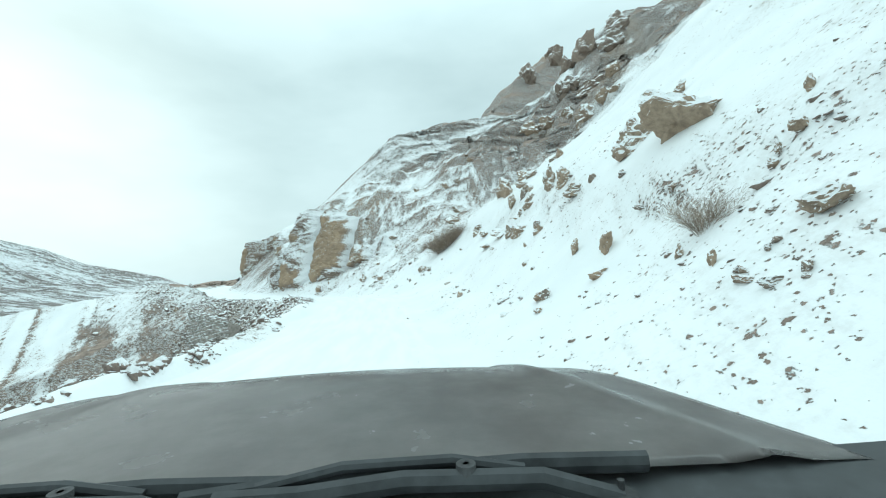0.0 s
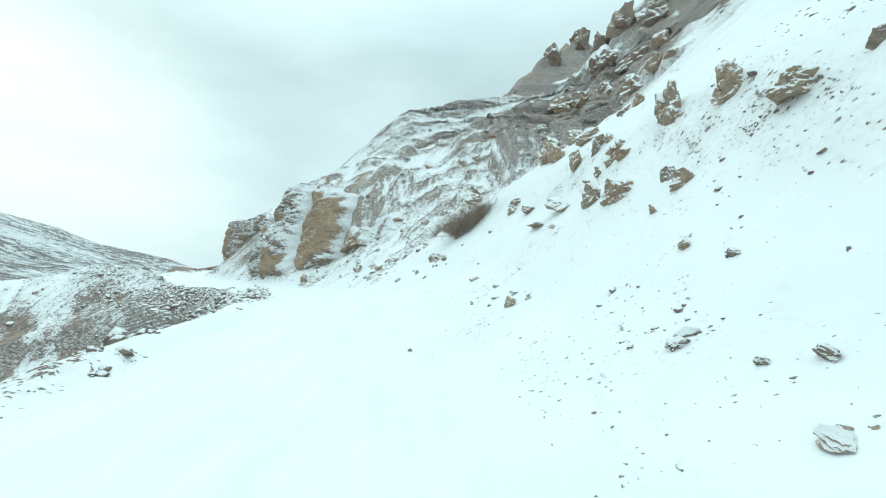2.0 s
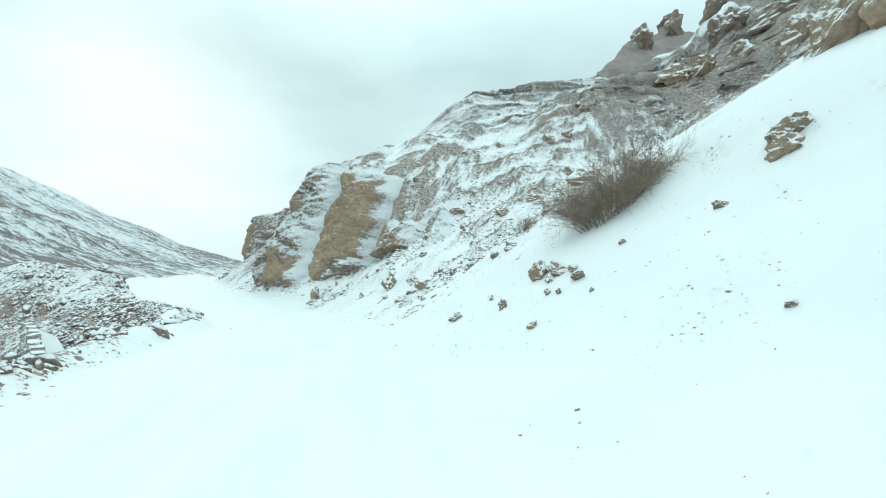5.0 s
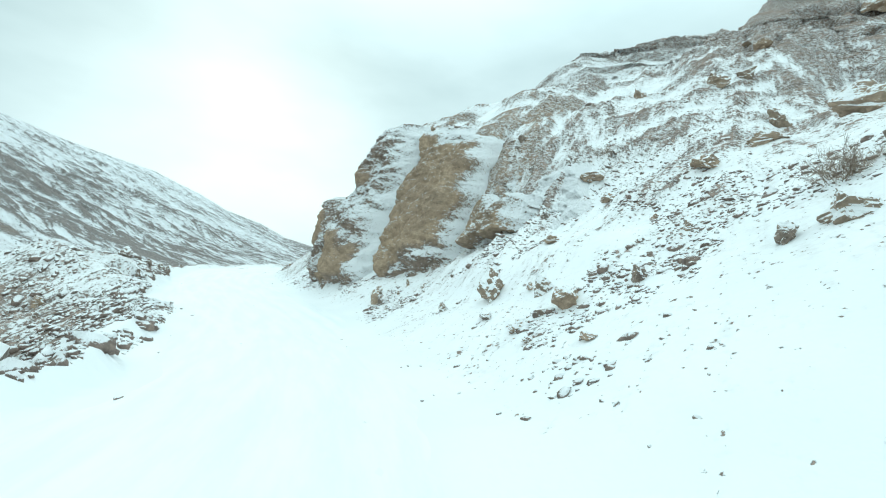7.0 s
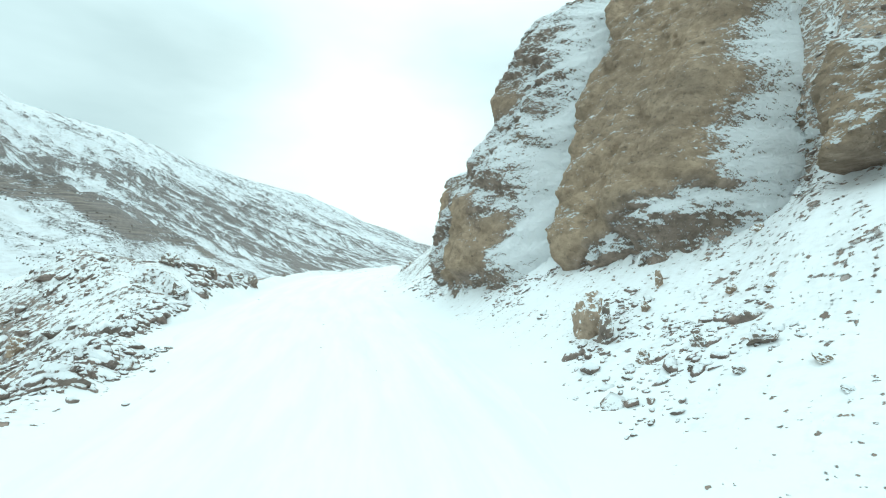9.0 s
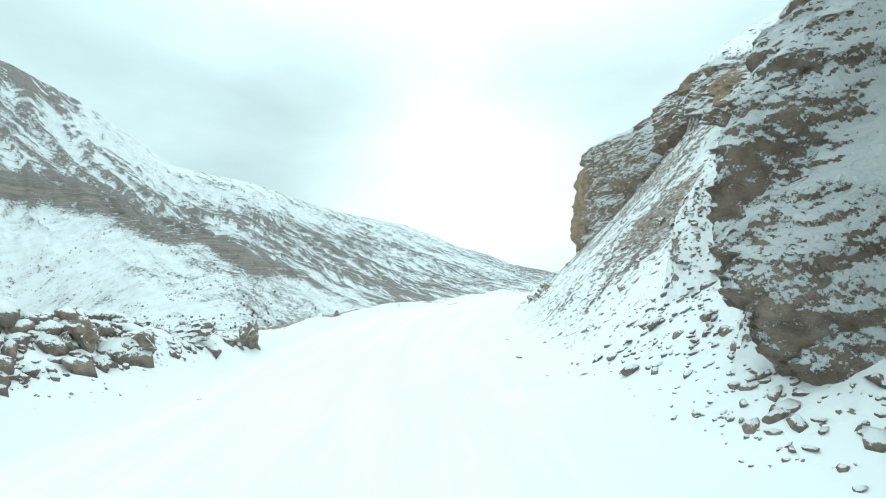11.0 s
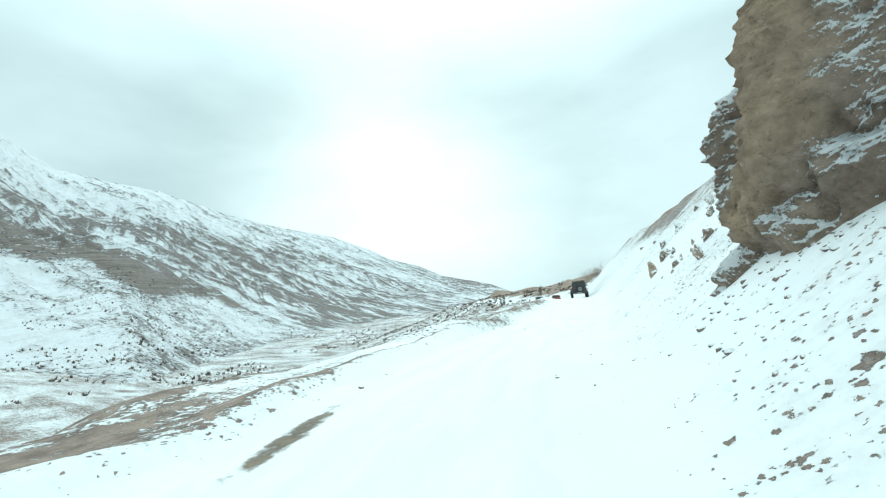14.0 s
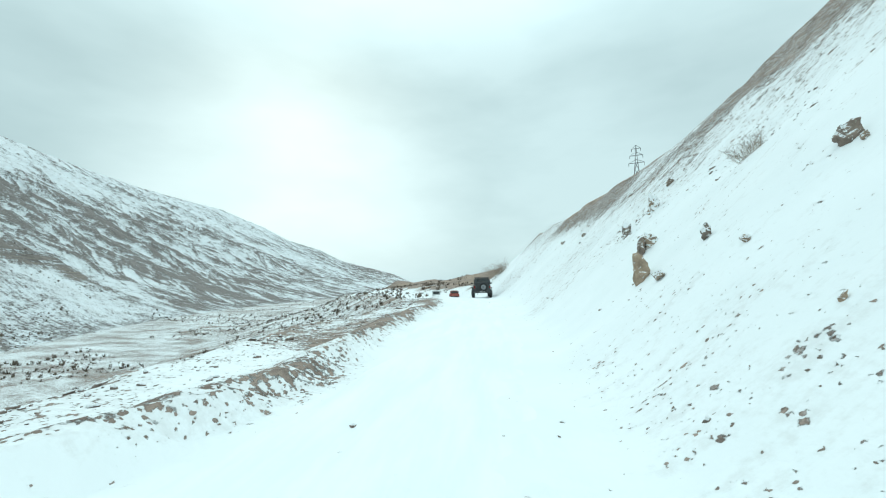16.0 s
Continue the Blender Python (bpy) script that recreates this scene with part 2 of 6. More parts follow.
def near_height(x, y):
    """Road, hillside and verge."""
    s, d, zr = along(x, y)
    wr, wl_ = table(s, RIGHT), table(s, LEFT)
    wob = 0.7 * fbm(s * 0.22, d * 0.05, 3, 5)
    er = d - wr - wob
    el = -d - wl_ - 1.2 * fbm(s * 0.3, d * 0.02, 3, 11)
    # hillside
    e = np.maximum(er, 0)
    low, mid, top = table(s, RISE_LOW), table(s, RISE_MID), table(s, RISE_TOP)
    hill = low * (np.sqrt(np.minimum(e, 8) ** 2 + 0.5) - 0.707) + mid * np.clip(e - 8, 0, 22) + top * np.maximum(e - 30, 0)
    hill -= table(s, HOLLOW) * smooth(0.2, 3.0, e) * smooth(0, -1.6, e - table(s, HOLLOW_END))
    hill += table(s, SWELL) * smooth(2.5, 4.5, e) * smooth(14, 9, e)
    fh = table(s, FACE_H)
    s_foot = s - 0.40 * np.clip(e - table(s, FACE_AT), 0, 6) * smooth(57, 55, s)
    cleft = sum(dep * np.exp(-((s_foot - at) / wid) ** 2) for at, wid, dep in CLEFTS)
    lean = 1.1 * fbm(s * 0.45, e * 0.05, 4, 21) + 0.35 * fbm(s * 2.0, e * 0.6, 3, 23)
    fe = e - table(s, FACE_AT) - 0.35 * smooth(57, 59, s) - 0.6 * smooth(57, 55, s) - 0.8 * smooth(70, 72.5, s) - cleft + lean * smooth(0, 4, fh)
    foot_z = low * table(s, FACE_AT)
    run = np.maximum((fh - foot_z) / table(s, FACE_STEEP), 0.3)
    face = foot_z + (fh - foot_z) * np.clip(fe / run, 0, 1) ** 0.9 + 0.55 * np.maximum(fe - run, 0) - 0.06 * np.maximum(fe - run - 8, 0)
    hill = np.where((fh > 0) & (fe > 0), np.maximum(hill, np.minimum(face, fh + 0.55 * np.maximum(fe - run, 0))), hill)
    ac, dn = slope_axes(x, y, s)
    gully = ridged(ac * 0.16, dn * 0.02, 4, 31)
    hill += np.minimum(e, 40) * (0.09 + 0.04 * smooth(34, 42, s) * smooth(78, 70, s)) * (gully - 0.62) * smooth(5, 14, e)
    hill += 2.2 * (ridged(ac * 0.22 + dn * 0.1, dn * 0.14, 4, 43) - 0.6) * smooth(20, 36, e)
    hill += 0.75 * (ridged(ac * 0.75, dn * 0.07, 3, 37) - 0.62) * smooth(34, 40, s) * smooth(64, 56, s) * smooth(2, 6, e)
    hill += 0.42 * (bluff_ribs(ac, dn) - 0.6) * smooth(33, 39, s) * smooth(66, 58, s) * smooth(3, 7, e)
    hill += np.minimum(e, 150) * 0.16 * fbm(x * 0.02, y * 0.02, 4, 41) * smooth(25, 60, e)
    hill += 0.9 * fbm(x * 0.22, y * 0.22, 4, 51) * smooth(0.5, 6, e)
    hill += 9 * np.exp(-((x - 46) / 15) ** 2 - ((y - 98) / 14) ** 2)
    hill = np.maximum(hill, ridge_height(x, y) - zr - 40 * smooth(30, 10, d))
    hill = np.where(hill > 125, 125 + (hill - 125) * 0.3, hill)
    # verge and drop
    l = np.maximum(el, 0)
    lip = 0.45 * np.exp(-((l - 0.5) / 0.6) ** 2) * (0.6 + fbm(s * 0.5, d * 0.3, 3, 61)) * smooth(0, 0.3, l)
    drop = table(s, DROP)
    fall = -drop * np.maximum(l - 1.0 - 2.5 * smooth(58, 66, s), 0)
    brk, soft_run = table(s, BREAK), table(s, RUNOUT)
    fall = np.where(fall < brk, brk + (fall - brk) * soft_run, fall)
    side = lip + fall + 0.8 * fbm(x * 0.3, y * 0.3, 3, 71) * smooth(1, 5, l)
    road = zr + 0.05 * fbm(x * 0.5, y * 0.5, 3, 81) - 0.012 * np.abs(d)
    h = np.where(d > 0, road + hill, road + side)
    spur = spur_height(x, y) + 0.7 * fbm(x * 0.35, y * 0.35, 4, 91)
    spur = spur + 0.9 * (ridged(x * 0.25 + y * 0.1, y * 0.05, 3, 95) - 0.6) * smooth(39, 34, y)
    lift = np.where(l > 0, np.minimum(spur, road + 0.1 + 0.9 * l), -99)
    h = np.maximum(h, lift)
    return h, s, d, er, el


# the far side of the valley: foot and crest by bearing (degrees from +y to -x)
CREST_EL = [(-180, 20), (-60, 24), (0, 2), (20, -0.8), (27, -0.8), (30.5, -1.4), (35, 0.8), (42, 2.6), (45, 4.1), (49, 5.3), (52, 6.9), (57, 8.9), (65, 10.6), (70, 12.0),
            (77, 14.3), (86, 15.6), (88.6, 17.3), (94, 20.7), (100, 23), (110, 24), (140, 22), (180, 20)]
CREST_R = [(-180, 1200), (0, 2600), (27, 2600), (35, 2300), (45, 2000), (57, 1700), (70, 1350), (86, 1100), (100, 900), (180, 900)]
FOOT_R = [(-180, 400), (0, 1100), (30, 1000), (43, 620), (59, 400), (70, 270), (80, 170), (91, 215), (100, 340), (180, 500)]


FLOOR_Z = [(-180, -25), (66, -25), (74, -24), (82, -19), (90, -13), (110, -10), (180, -25)]


def far_polar(x, y):
    """Bearing and reach from the valley's bend, and how far up the far side (0 foot, 1 crest)."""
    cx, cy = x + 30.0, y - 57.0
    r = np.hypot(cx, cy)
    az = np.degrees(np.arctan2(-cx, cy))
    foot, crest = table(az, FOOT_R), table(az, CREST_R)
    return az, r, foot, crest, (r - foot) / (crest - foot)


def far_profile(az, crest, up):
    top = crest * np.tan(np.radians(table(az, CREST_EL))) + 1.6
    base = table(az, FLOOR_Z)
    return base, base + (top - base) * (0.30 * up + 0.70 * up ** 1.35)


def far_height(x, y):
    """The ground sheet beyond the valley; where the far mountain stands on it, it stays level."""
    az, r, foot, crest, u = far_polar(x, y)
    up = np.clip(u, 0, 1)
    base, h = far_profile(az, crest, up)
    h -= np.maximum(u - 1, 0) * crest * 0.25
    stands = smooth(11, 15, az) * smooth(117, 113, az)
    h = h + (base - 4 * smooth(0.0, 0.05, u) - h) * stands * smooth(-0.02, 0.01, u)
    return h + 1.6 * fbm(x * 0.03, y * 0.03, 4, 131) * smooth(0, -0.2, u) + 0.5


def mountain_ribs(x, y):
    """Gullies that run straight down to the valley, with finer ones slanting into them; 0 in furrows, 1 on crests."""
    a, p = -0.31 * x + 0.95 * y, 0.95 * x + 0.31 * y
    a = a + 40 * fbm(x * 0.006, y * 0.006, 3, 103) + 7 * fbm(x * 0.03, y * 0.03, 3, 105)
    main = ridged(a / 17, p / 170, 3, 101)
    fine = ridged((a + 0.6 * p) / 7.5, (a - 0.6 * p) / 60, 2, 107)
    other = ridged((a - 0.6 * p) / 7.5, (a + 0.6 * p) / 60, 2, 109)
    flank = smooth(0.4, 0.6, vnoise(a / 10, p / 200, 111))
    return main, fine * flank + other * (1 - flank)


def mountain_height(x, y):
    """The far side of the valley, from its foot to the skyline."""
    az, r, foot, crest, u = far_polar(x, y)
    up = np.clip(u, 0, 1)
    base, h = far_profile(az, crest, up)
    main, fine = mountain_ribs(x, y)
    env = smooth(0.02, 0.22, up) * smooth(1.0, 0.86, up)
    tall = np.clip((h - base) / 60, 0, 1.5)
    h = h + env * tall * (10 * (main - 0.62) + 2.5 * (fine - 0.6))
    h += 26 * fbm(x * 0.007, y * 0.007, 3, 121) * smooth(0.03, 0.25, up) * smooth(1.0, 0.85, up)
    h += 3.5 * fbm(x * 0.06, y * 0.06, 3, 123) * smooth(0.0, 0.1, up)
    h -= np.maximum(u - 1, 0) * crest * 0.25
    return h + 0.5 - 4 * smooth(0.0, -0.05, u)


def ground_height(x, y):
    h = far_height(x, y)
    s, d, er, el = (np.zeros(len(x)) for _ in range(4))
    d += 999
    m = (x > -520) & (x < 700) & (y > -300) & (y < 800)
    hn, sn, dn, ern, eln = near_height(x[m], y[m])
    left = dn < 0
    h[m] = np.where(left, np.maximum(hn, h[m]), np.maximum(hn, -30))
    far_left = left & (-dn > 120)
    hm = h[m]
    hm[far_left] = np.maximum(far_height(x[m][far_left], y[m][far_left]), np.minimum(hn[far_left], FLOOR))
    h[m] = hm
    s[m], d[m], er[m], el[m] = sn, dn, ern, eln
    return h, s, d, er, el


def steps(lo, hi, fine, lo_end, hi_end, g_lo, g_hi):
    mid = list(np.arange(lo, hi, fine))
    a, w = [], fine
    p = lo
    while p > lo_end:
        w *= g_lo
        p -= w
        a.append(p)
    b, w = [], fine
    p = mid[-1]
    while p < hi_end:
        w *= g_hi
        p += w
        b.append(p)
    return np.array(a[::-1] + mid + b)


XS = steps(-36, 9, 0.2, -3600, 900, 1.035, 1.05)
YS = steps(2, 80, 0.2, -900, 3600, 1.06, 1.03)
GX, GY = np.meshgrid(XS, YS)
SHAPE = GX.shape
gx, gy = GX.ravel(), GY.ravel()
gz, gs, gd, ger, gel = ground_height(gx, gy)


def place(s, d):
    """Plan position from places along and across the road."""
    k = np.interp(np.asarray(s, float) + S_ZERO, S_ALL, np.arange(len(S_ALL)))
    px, py = np.interp(k, np.arange(len(S_ALL)), LINE[:, 0]), np.interp(k, np.arange(len(S_ALL)), LINE[:, 1])
    tx, ty = np.interp(k, np.arange(len(S_ALL)), TAN[:, 0]), np.interp(k, np.arange(len(S_ALL)), TAN[:, 1])
    return px + ty * d, py - tx * d


# how much bare ground shows through the snow, where the rock is tan, and which way water would run
g_dx = np.gradient(gz.reshape(SHAPE), XS, axis=1).ravel()
g_dy = np.gradient(gz.reshape(SHAPE), YS, axis=0).ravel()
steep = np.hypot(g_dx, g_dy)
cx, cy = gx + 30.0, gy - 57.0
g_r = np.hypot(cx, cy)
g_az = np.degrees(np.arctan2(-cx, cy))
is_far = np.clip(smooth(90, 200, np.where(gd < 900, -gd, 999)), 0, 1)
patch = fbm(gx * 0.16, gy * 0.16, 3, 201)
e_, l_ = np.maximum(ger, 0), np.maximum(gel, 0)
right = 0.15 + 0.04 * smooth(28, 34, gs) + 0.07 * smooth(33, 38, gs) * smooth(60, 56, gs) + (0.5 - 0.32 * smooth(36, 44, gs) * smooth(80, 74, gs) * smooth(3, 8, e_)) * np.maximum(patch, -0.1)
right = np.where((gs > 34) & (gs < 62), right + 0.13 * smooth(34, 42, gs) * smooth(64, 56, gs) * smooth(1.5, 6, e_), right)
crest = ridged(*[f(*slope_axes(gx, gy, gs)) for f in (lambda a, b: a * 0.75, lambda a, b: b * 0.07)], 3, 37) - 0.62
right += 0.55 * (bluff_ribs(*slope_axes(gx, gy, gs)) - 0.58) * smooth(33, 39, gs) * smooth(70, 62, gs) * smooth(2, 6, e_)
right += 0.11 * smooth(28, 42, e_) + (0.24 + 0.5 * patch) * smooth(4.5, 8.5, e_) * smooth(88, 96, gs)
right += 0.30 * crest * smooth(34, 40, gs) * smooth(76, 70, gs) * smooth(2, 6, e_)
right += 0.06 * smooth(38, 44, gs) * smooth(62, 58, gs) * smooth(0.2, 1.5, e_) * smooth(9, 5, e_)
right += 0.06 * smooth(14, 26, e_) * smooth(30, 40, gs) + (0.10 + 0.35 * patch) * smooth(4.0, 7.0, e_) * smooth(90, 100, gs) + 0.2 * smooth(8, 11, e_) * smooth(80, 88, gs) + 0.02 * smooth(58, 62, gs) * smooth(73, 70, gs) + 0.16 * smooth(74, 80, gs) * smooth(4, 9, e_)
right -= 0.05 * smooth(74, 80, gs)
right += (0.03 + 0.3 * patch) * smooth(57, 60, gs) * smooth(73, 71, gs) * smooth(0.3, 1.2, e_)
right *= smooth(-0.3, 0.6, ger)
left = 0.30 + 0.5 * patch
left = np.where(gs > 58, left + 0.16 * smooth(58, 66, gs), left)
left += 0.10 * smooth(4, 9, l_) * smooth(50, 40, gs) + 0.13 * smooth(26, 32, gs) * smooth(60, 56, gs) * smooth(0.5, 2, l_) * smooth(16, 10, l_)
spur_face = smooth(42, 38, gy) * smooth(-18, -26, gx) * smooth(5, 9, l_)
left += spur_face * (0.0 + 1.15 * (ridged(gx * 0.55 + gy * 0.35, gy * 0.10 - gx * 0.05, 4, 97) - 0.58))
left += (0.06 + 0.8 * fbm(gs * 0.12, gel * 1.1, 4, 207)) * smooth(57, 64, gs) * smooth(16, 7, l_)
left *= smooth(-0.5, 0.9, gel + 1.2 * patch)
near_bare = np.where(gd > 0, right, left)
far_bare = 0.40 + 0.26 * fbm(gx * 0.012, gy * 0.012, 4, 221)
bare = near_bare * (1 - is_far) + far_bare * is_far
tan_ = np.where(gd < 0, smooth(0.05, 0.25, fbm(gx * 0.12, gy * 0.12, 3, 231)) * smooth(42, 36, gy) * smooth(0.5, 0.9, steep), smooth(0.1, 0.3, fbm(gx * 0.1, gy * 0.1, 3, 233)) * 0.5)
tan_ *= 1 - is_far
ax_, dn_ = slope_axes(gx, gy, gs)
across = np.where(is_far > 0.5, (g_az - 0.03 * g_r) * 6.0, ax_)
down = np.where(is_far > 0.5, g_r * 0.25, dn_)

# broken relief on steep ground, pushed out along the slope
near_m = (gx > -70) & (gx < 60) & (gy > -10) & (gy < 170) & (steep > 0.7)
push = 3.6 * fbm(gs * 0.25 + gz * 0.1, gz * 0.3, 3, 245) * smooth(24, 38, e_) * near_m + smooth(0.8, 2.2, steep) * (0.55 * fbm(gs * 0.9, gz * 0.9, 3, 241) + 0.25 * fbm(gs * 3.1, gz * 2.6, 2, 243)) * near_m
gxd, gyd = gx - g_dx / np.maximum(steep, 0.1) * push, gy - g_dy / np.maximum(steep, 0.1) * push
# the river's bed
RIVER = [(-97, 85, 4.5), (-114, 108, 5.1), (-135, 131, 5.1), (-158, 161, 5.1), (-168, 175, 4.5), (-186, 213, 4.5), (-197, 242, 5.1), (-198, 276, 6.4), (-234, 340, 7.7), (-295, 437, 9.0)]
RIVER_Z = -18.5
riv = spline(RIVER, 4.0)[1]
far_box = (gx > -420) & (gx < -30) & (gy > 0) & (gy < 600) & (gd < -45)
k_ = np.where(far_box)[0]
dist_r = np.full(len(gx), 999.0)
for a in range(0, len(k_), 20000):
    kk = k_[a:a + 20000]
    q = np.hypot(gx[kk, None] - riv[None, :, 0], gy[kk, None] - riv[None, :, 1]) - riv[None, :, 2]
    dist_r[kk] = q.min(axis=1)
gz = np.where(dist_r < 70, np.minimum(gz, RIVER_Z + 0.4 + np.where(dist_r < 2, np.maximum(dist_r, -3) * 0.35, 0.7 + 0.05 * (dist_r - 2))), gz)
# the packed track lies in its own strip a little above the sheet
in_road = (gd < 900) & (gs > -40) & (gs < 150) & (gel < -0.1) & (ger < -0.1)
gz = gz - 0.04 * smooth(0.0, 1.2, np.minimum(-gel, -ger)) * in_road


def ground_at(x, y):
    """Height of the ground sheet at single places."""
    x, y = np.atleast_1d(np.asarray(x, float)), np.atleast_1d(np.asarray(y, float))
    i = np.clip(np.searchsorted(XS, x) - 1, 0, len(XS) - 2)
    j = np.clip(np.searchsorted(YS, y) - 1, 0, len(YS) - 2)
    u, v = np.clip((x - XS[i]) / (XS[i + 1] - XS[i]), 0, 1), np.clip((y - YS[j]) / (YS[j + 1] - YS[j]), 0, 1)
    g = gz.reshape(SHAPE)
    return (g[j, i] * (1 - u) + g[j, i + 1] * u) * (1 - v) + (g[j + 1, i] * (1 - u) + g[j + 1, i + 1] * u) * v


def sheet(name, x, y, z, shape):
    ny, nx = shape
    me = bpy.data.meshes.new(name)
    me.vertices.add(len(x))
    me.vertices.foreach_set("co", np.stack([x, y, z], 1).astype(np.float32).ravel())
    i = (np.arange(ny - 1)[:, None] * nx + np.arange(nx - 1)[None, :]).ravel()
    quads = np.stack([i, i + 1, i + nx + 1, i + nx], 1).astype(np.int32)
    me.loops.add(quads.size)
    me.loops.foreach_set("vertex_index", quads.ravel())
    me.polygons.add(len(quads))
    me.polygons.foreach_set("loop_start", (np.arange(len(quads)) * 4).astype(np.int32))
    me.polygons.foreach_set("use_smooth", np.ones(len(quads), bool))
    me.update(calc_edges=True)
    return me


def attribute(me, name, values):
    me.attributes.new(name, "FLOAT", "POINT").data.foreach_set("value", np.asarray(values, np.float32))


# ---- materials ----
def material(name):
    m = bpy.data.materials.new(name)
    m.use_nodes = True
    return m, m.node_tree.nodes, m.node_tree.links, m.node_tree.nodes["Principled BSDF"]


def node(n, kind, **inputs):
    k = n.new(kind)
    for key, v in inputs.items():
        k.inputs[key.replace("_", " ")].default_value = v
    return k


def maths(n, l, op, a, b=None, c=None):
    k = n.new("ShaderNodeMath")
    k.operation = op
    for i, v in enumerate((a, b, c)):
        if v is None:
            continue
        if isinstance(v, (int, float)):
            k.inputs[i].default_value = v
        else:
            l.new(v, k.inputs[i])
    return k.outputs[0]


def span(n, l, value, a, b, c=0.0, d=1.0, soft_=True):
    k = n.new("ShaderNodeMapRange")
    k.interpolation_type = "SMOOTHSTEP" if soft_ else "LINEAR"
    for key, v in zip(("From Min", "From Max", "To Min", "To Max"), (a, b, c, d)):
        k.inputs[key].default_value = v
    l.new(value, k.inputs["Value"])
    return k.outputs[0]


def blend(n, l, f, a, b, mode="MIX"):
    k = n.new("ShaderNodeMix")
    k.data_type, k.blend_type = "RGBA", mode
    for key, v in (("Factor", f), ("A", a), ("B", b)):
        sock = [q for q in k.inputs if q.name == key and (key == "Factor" and q.type == "VALUE" or key != "Factor" and q.type == "RGBA")][0]
        if isinstance(v, (int, float)):
            sock.default_value = v
        elif isinstance(v, tuple):
            sock.default_value = (*v, 1)
        else:
            l.new(v, sock)
    return [q for q in k.outputs if q.type == "RGBA"][0]


def noise_of(n, l, vec, scale, detail=4.0, rough=0.55, stretch=None):
    if stretch:
        mp = n.new("ShaderNodeMapping")
        mp.inputs["Scale"].default_value = stretch
        l.new(vec, mp.inputs[0])
        vec = mp.outputs[0]
    k = node(n, "ShaderNodeTexNoise", Scale=scale, Detail=detail, Roughness=rough)
    l.new(vec, k.inputs["Vector"])
    return k.outputs["Fac"]


def bumped(n, l, b, height, strength, distance):
    k = node(n, "ShaderNodeBump", Strength=strength, Distance=distance)
    l.new(height, k.inputs["Height"])
    l.new(k.outputs[0], b.inputs["Normal"])


SNOW = (0.835, 0.85, 0.855)
ROCK_D, ROCK_L = (0.175, 0.136, 0.114), (0.43, 0.335, 0.28)
TAN_D, TAN_L = (0.33, 0.24, 0.165), (0.57, 0.425, 0.295)


def attr(n, name):
    k = n.new("ShaderNodeAttribute")
    k.attribute_name = name
    return k.outputs["Fac"]


def rock_colour(n, l, pos, tan_mask, scale):
    grain = noise_of(n, l, pos, scale * 3.0, 8, 0.65)
    broad = noise_of(n, l, pos, scale * 0.35, 3, 0.5)
    dark = blend(n, l, span(n, l, grain, 0.3, 0.7), ROCK_D, ROCK_L)
    tan = blend(n, l, span(n, l, grain, 0.3, 0.72), TAN_D, TAN_L)
    t = maths(n, l, "MULTIPLY", tan_mask, 1.0)
    c = blend(n, l, t, dark, tan)
    return blend(n, l, span(n, l, broad, 0.35, 0.7, 0.0, 0.35), c, (0.20, 0.15, 0.115)), grain


def small_ledges(n, l, pos, scale, rise):
    """Where fine relief leans back and can hold snow."""
    up = n.new("ShaderNodeVectorMath")
    up.inputs[1].default_value = (0, 0, rise)
    l.new(pos, up.inputs[0])
    return maths(n, l, "SUBTRACT", noise_of(n, l, pos, scale, 8, 0.68), noise_of(n, l, up.outputs[0], scale, 8, 0.68))


def stone_cells(n, l, pos, scale, want, start, gain):
    """Stones that poke out of the snow, larger and closer where the cover is thin."""
    wob = n.new("ShaderNodeVectorMath")
    wob.operation = "MULTIPLY_ADD"
    jig = n.new("ShaderNodeTexNoise")
    jig.inputs["Scale"].default_value, jig.inputs["Detail"].default_value = scale * 2.2, 4.0
    l.new(pos, jig.inputs["Vector"])
    l.new(jig.outputs["Color"], wob.inputs[0])
    wob.inputs[1].default_value = (0.95 / scale,) * 3
    l.new(pos, wob.inputs[2])
    v = n.new("ShaderNodeTexVoronoi")
    v.inputs["Scale"].default_value = scale
    l.new(wob.outputs[0], v.inputs["Vector"])
    pick_ = n.new("ShaderNodeSeparateColor")
    l.new(v.outputs["Color"], pick_.inputs[0])
    size = maths(n, l, "MULTIPLY", maths(n, l, "SUBTRACT", want, start), gain)
    size = maths(n, l, "ADD", size, maths(n, l, "MULTIPLY", maths(n, l, "SUBTRACT", pick_.outputs[0], 0.62), 0.55))
    return span(n, l, maths(n, l, "SUBTRACT", size, v.outputs["Distance"]), -0.02, 0.06)


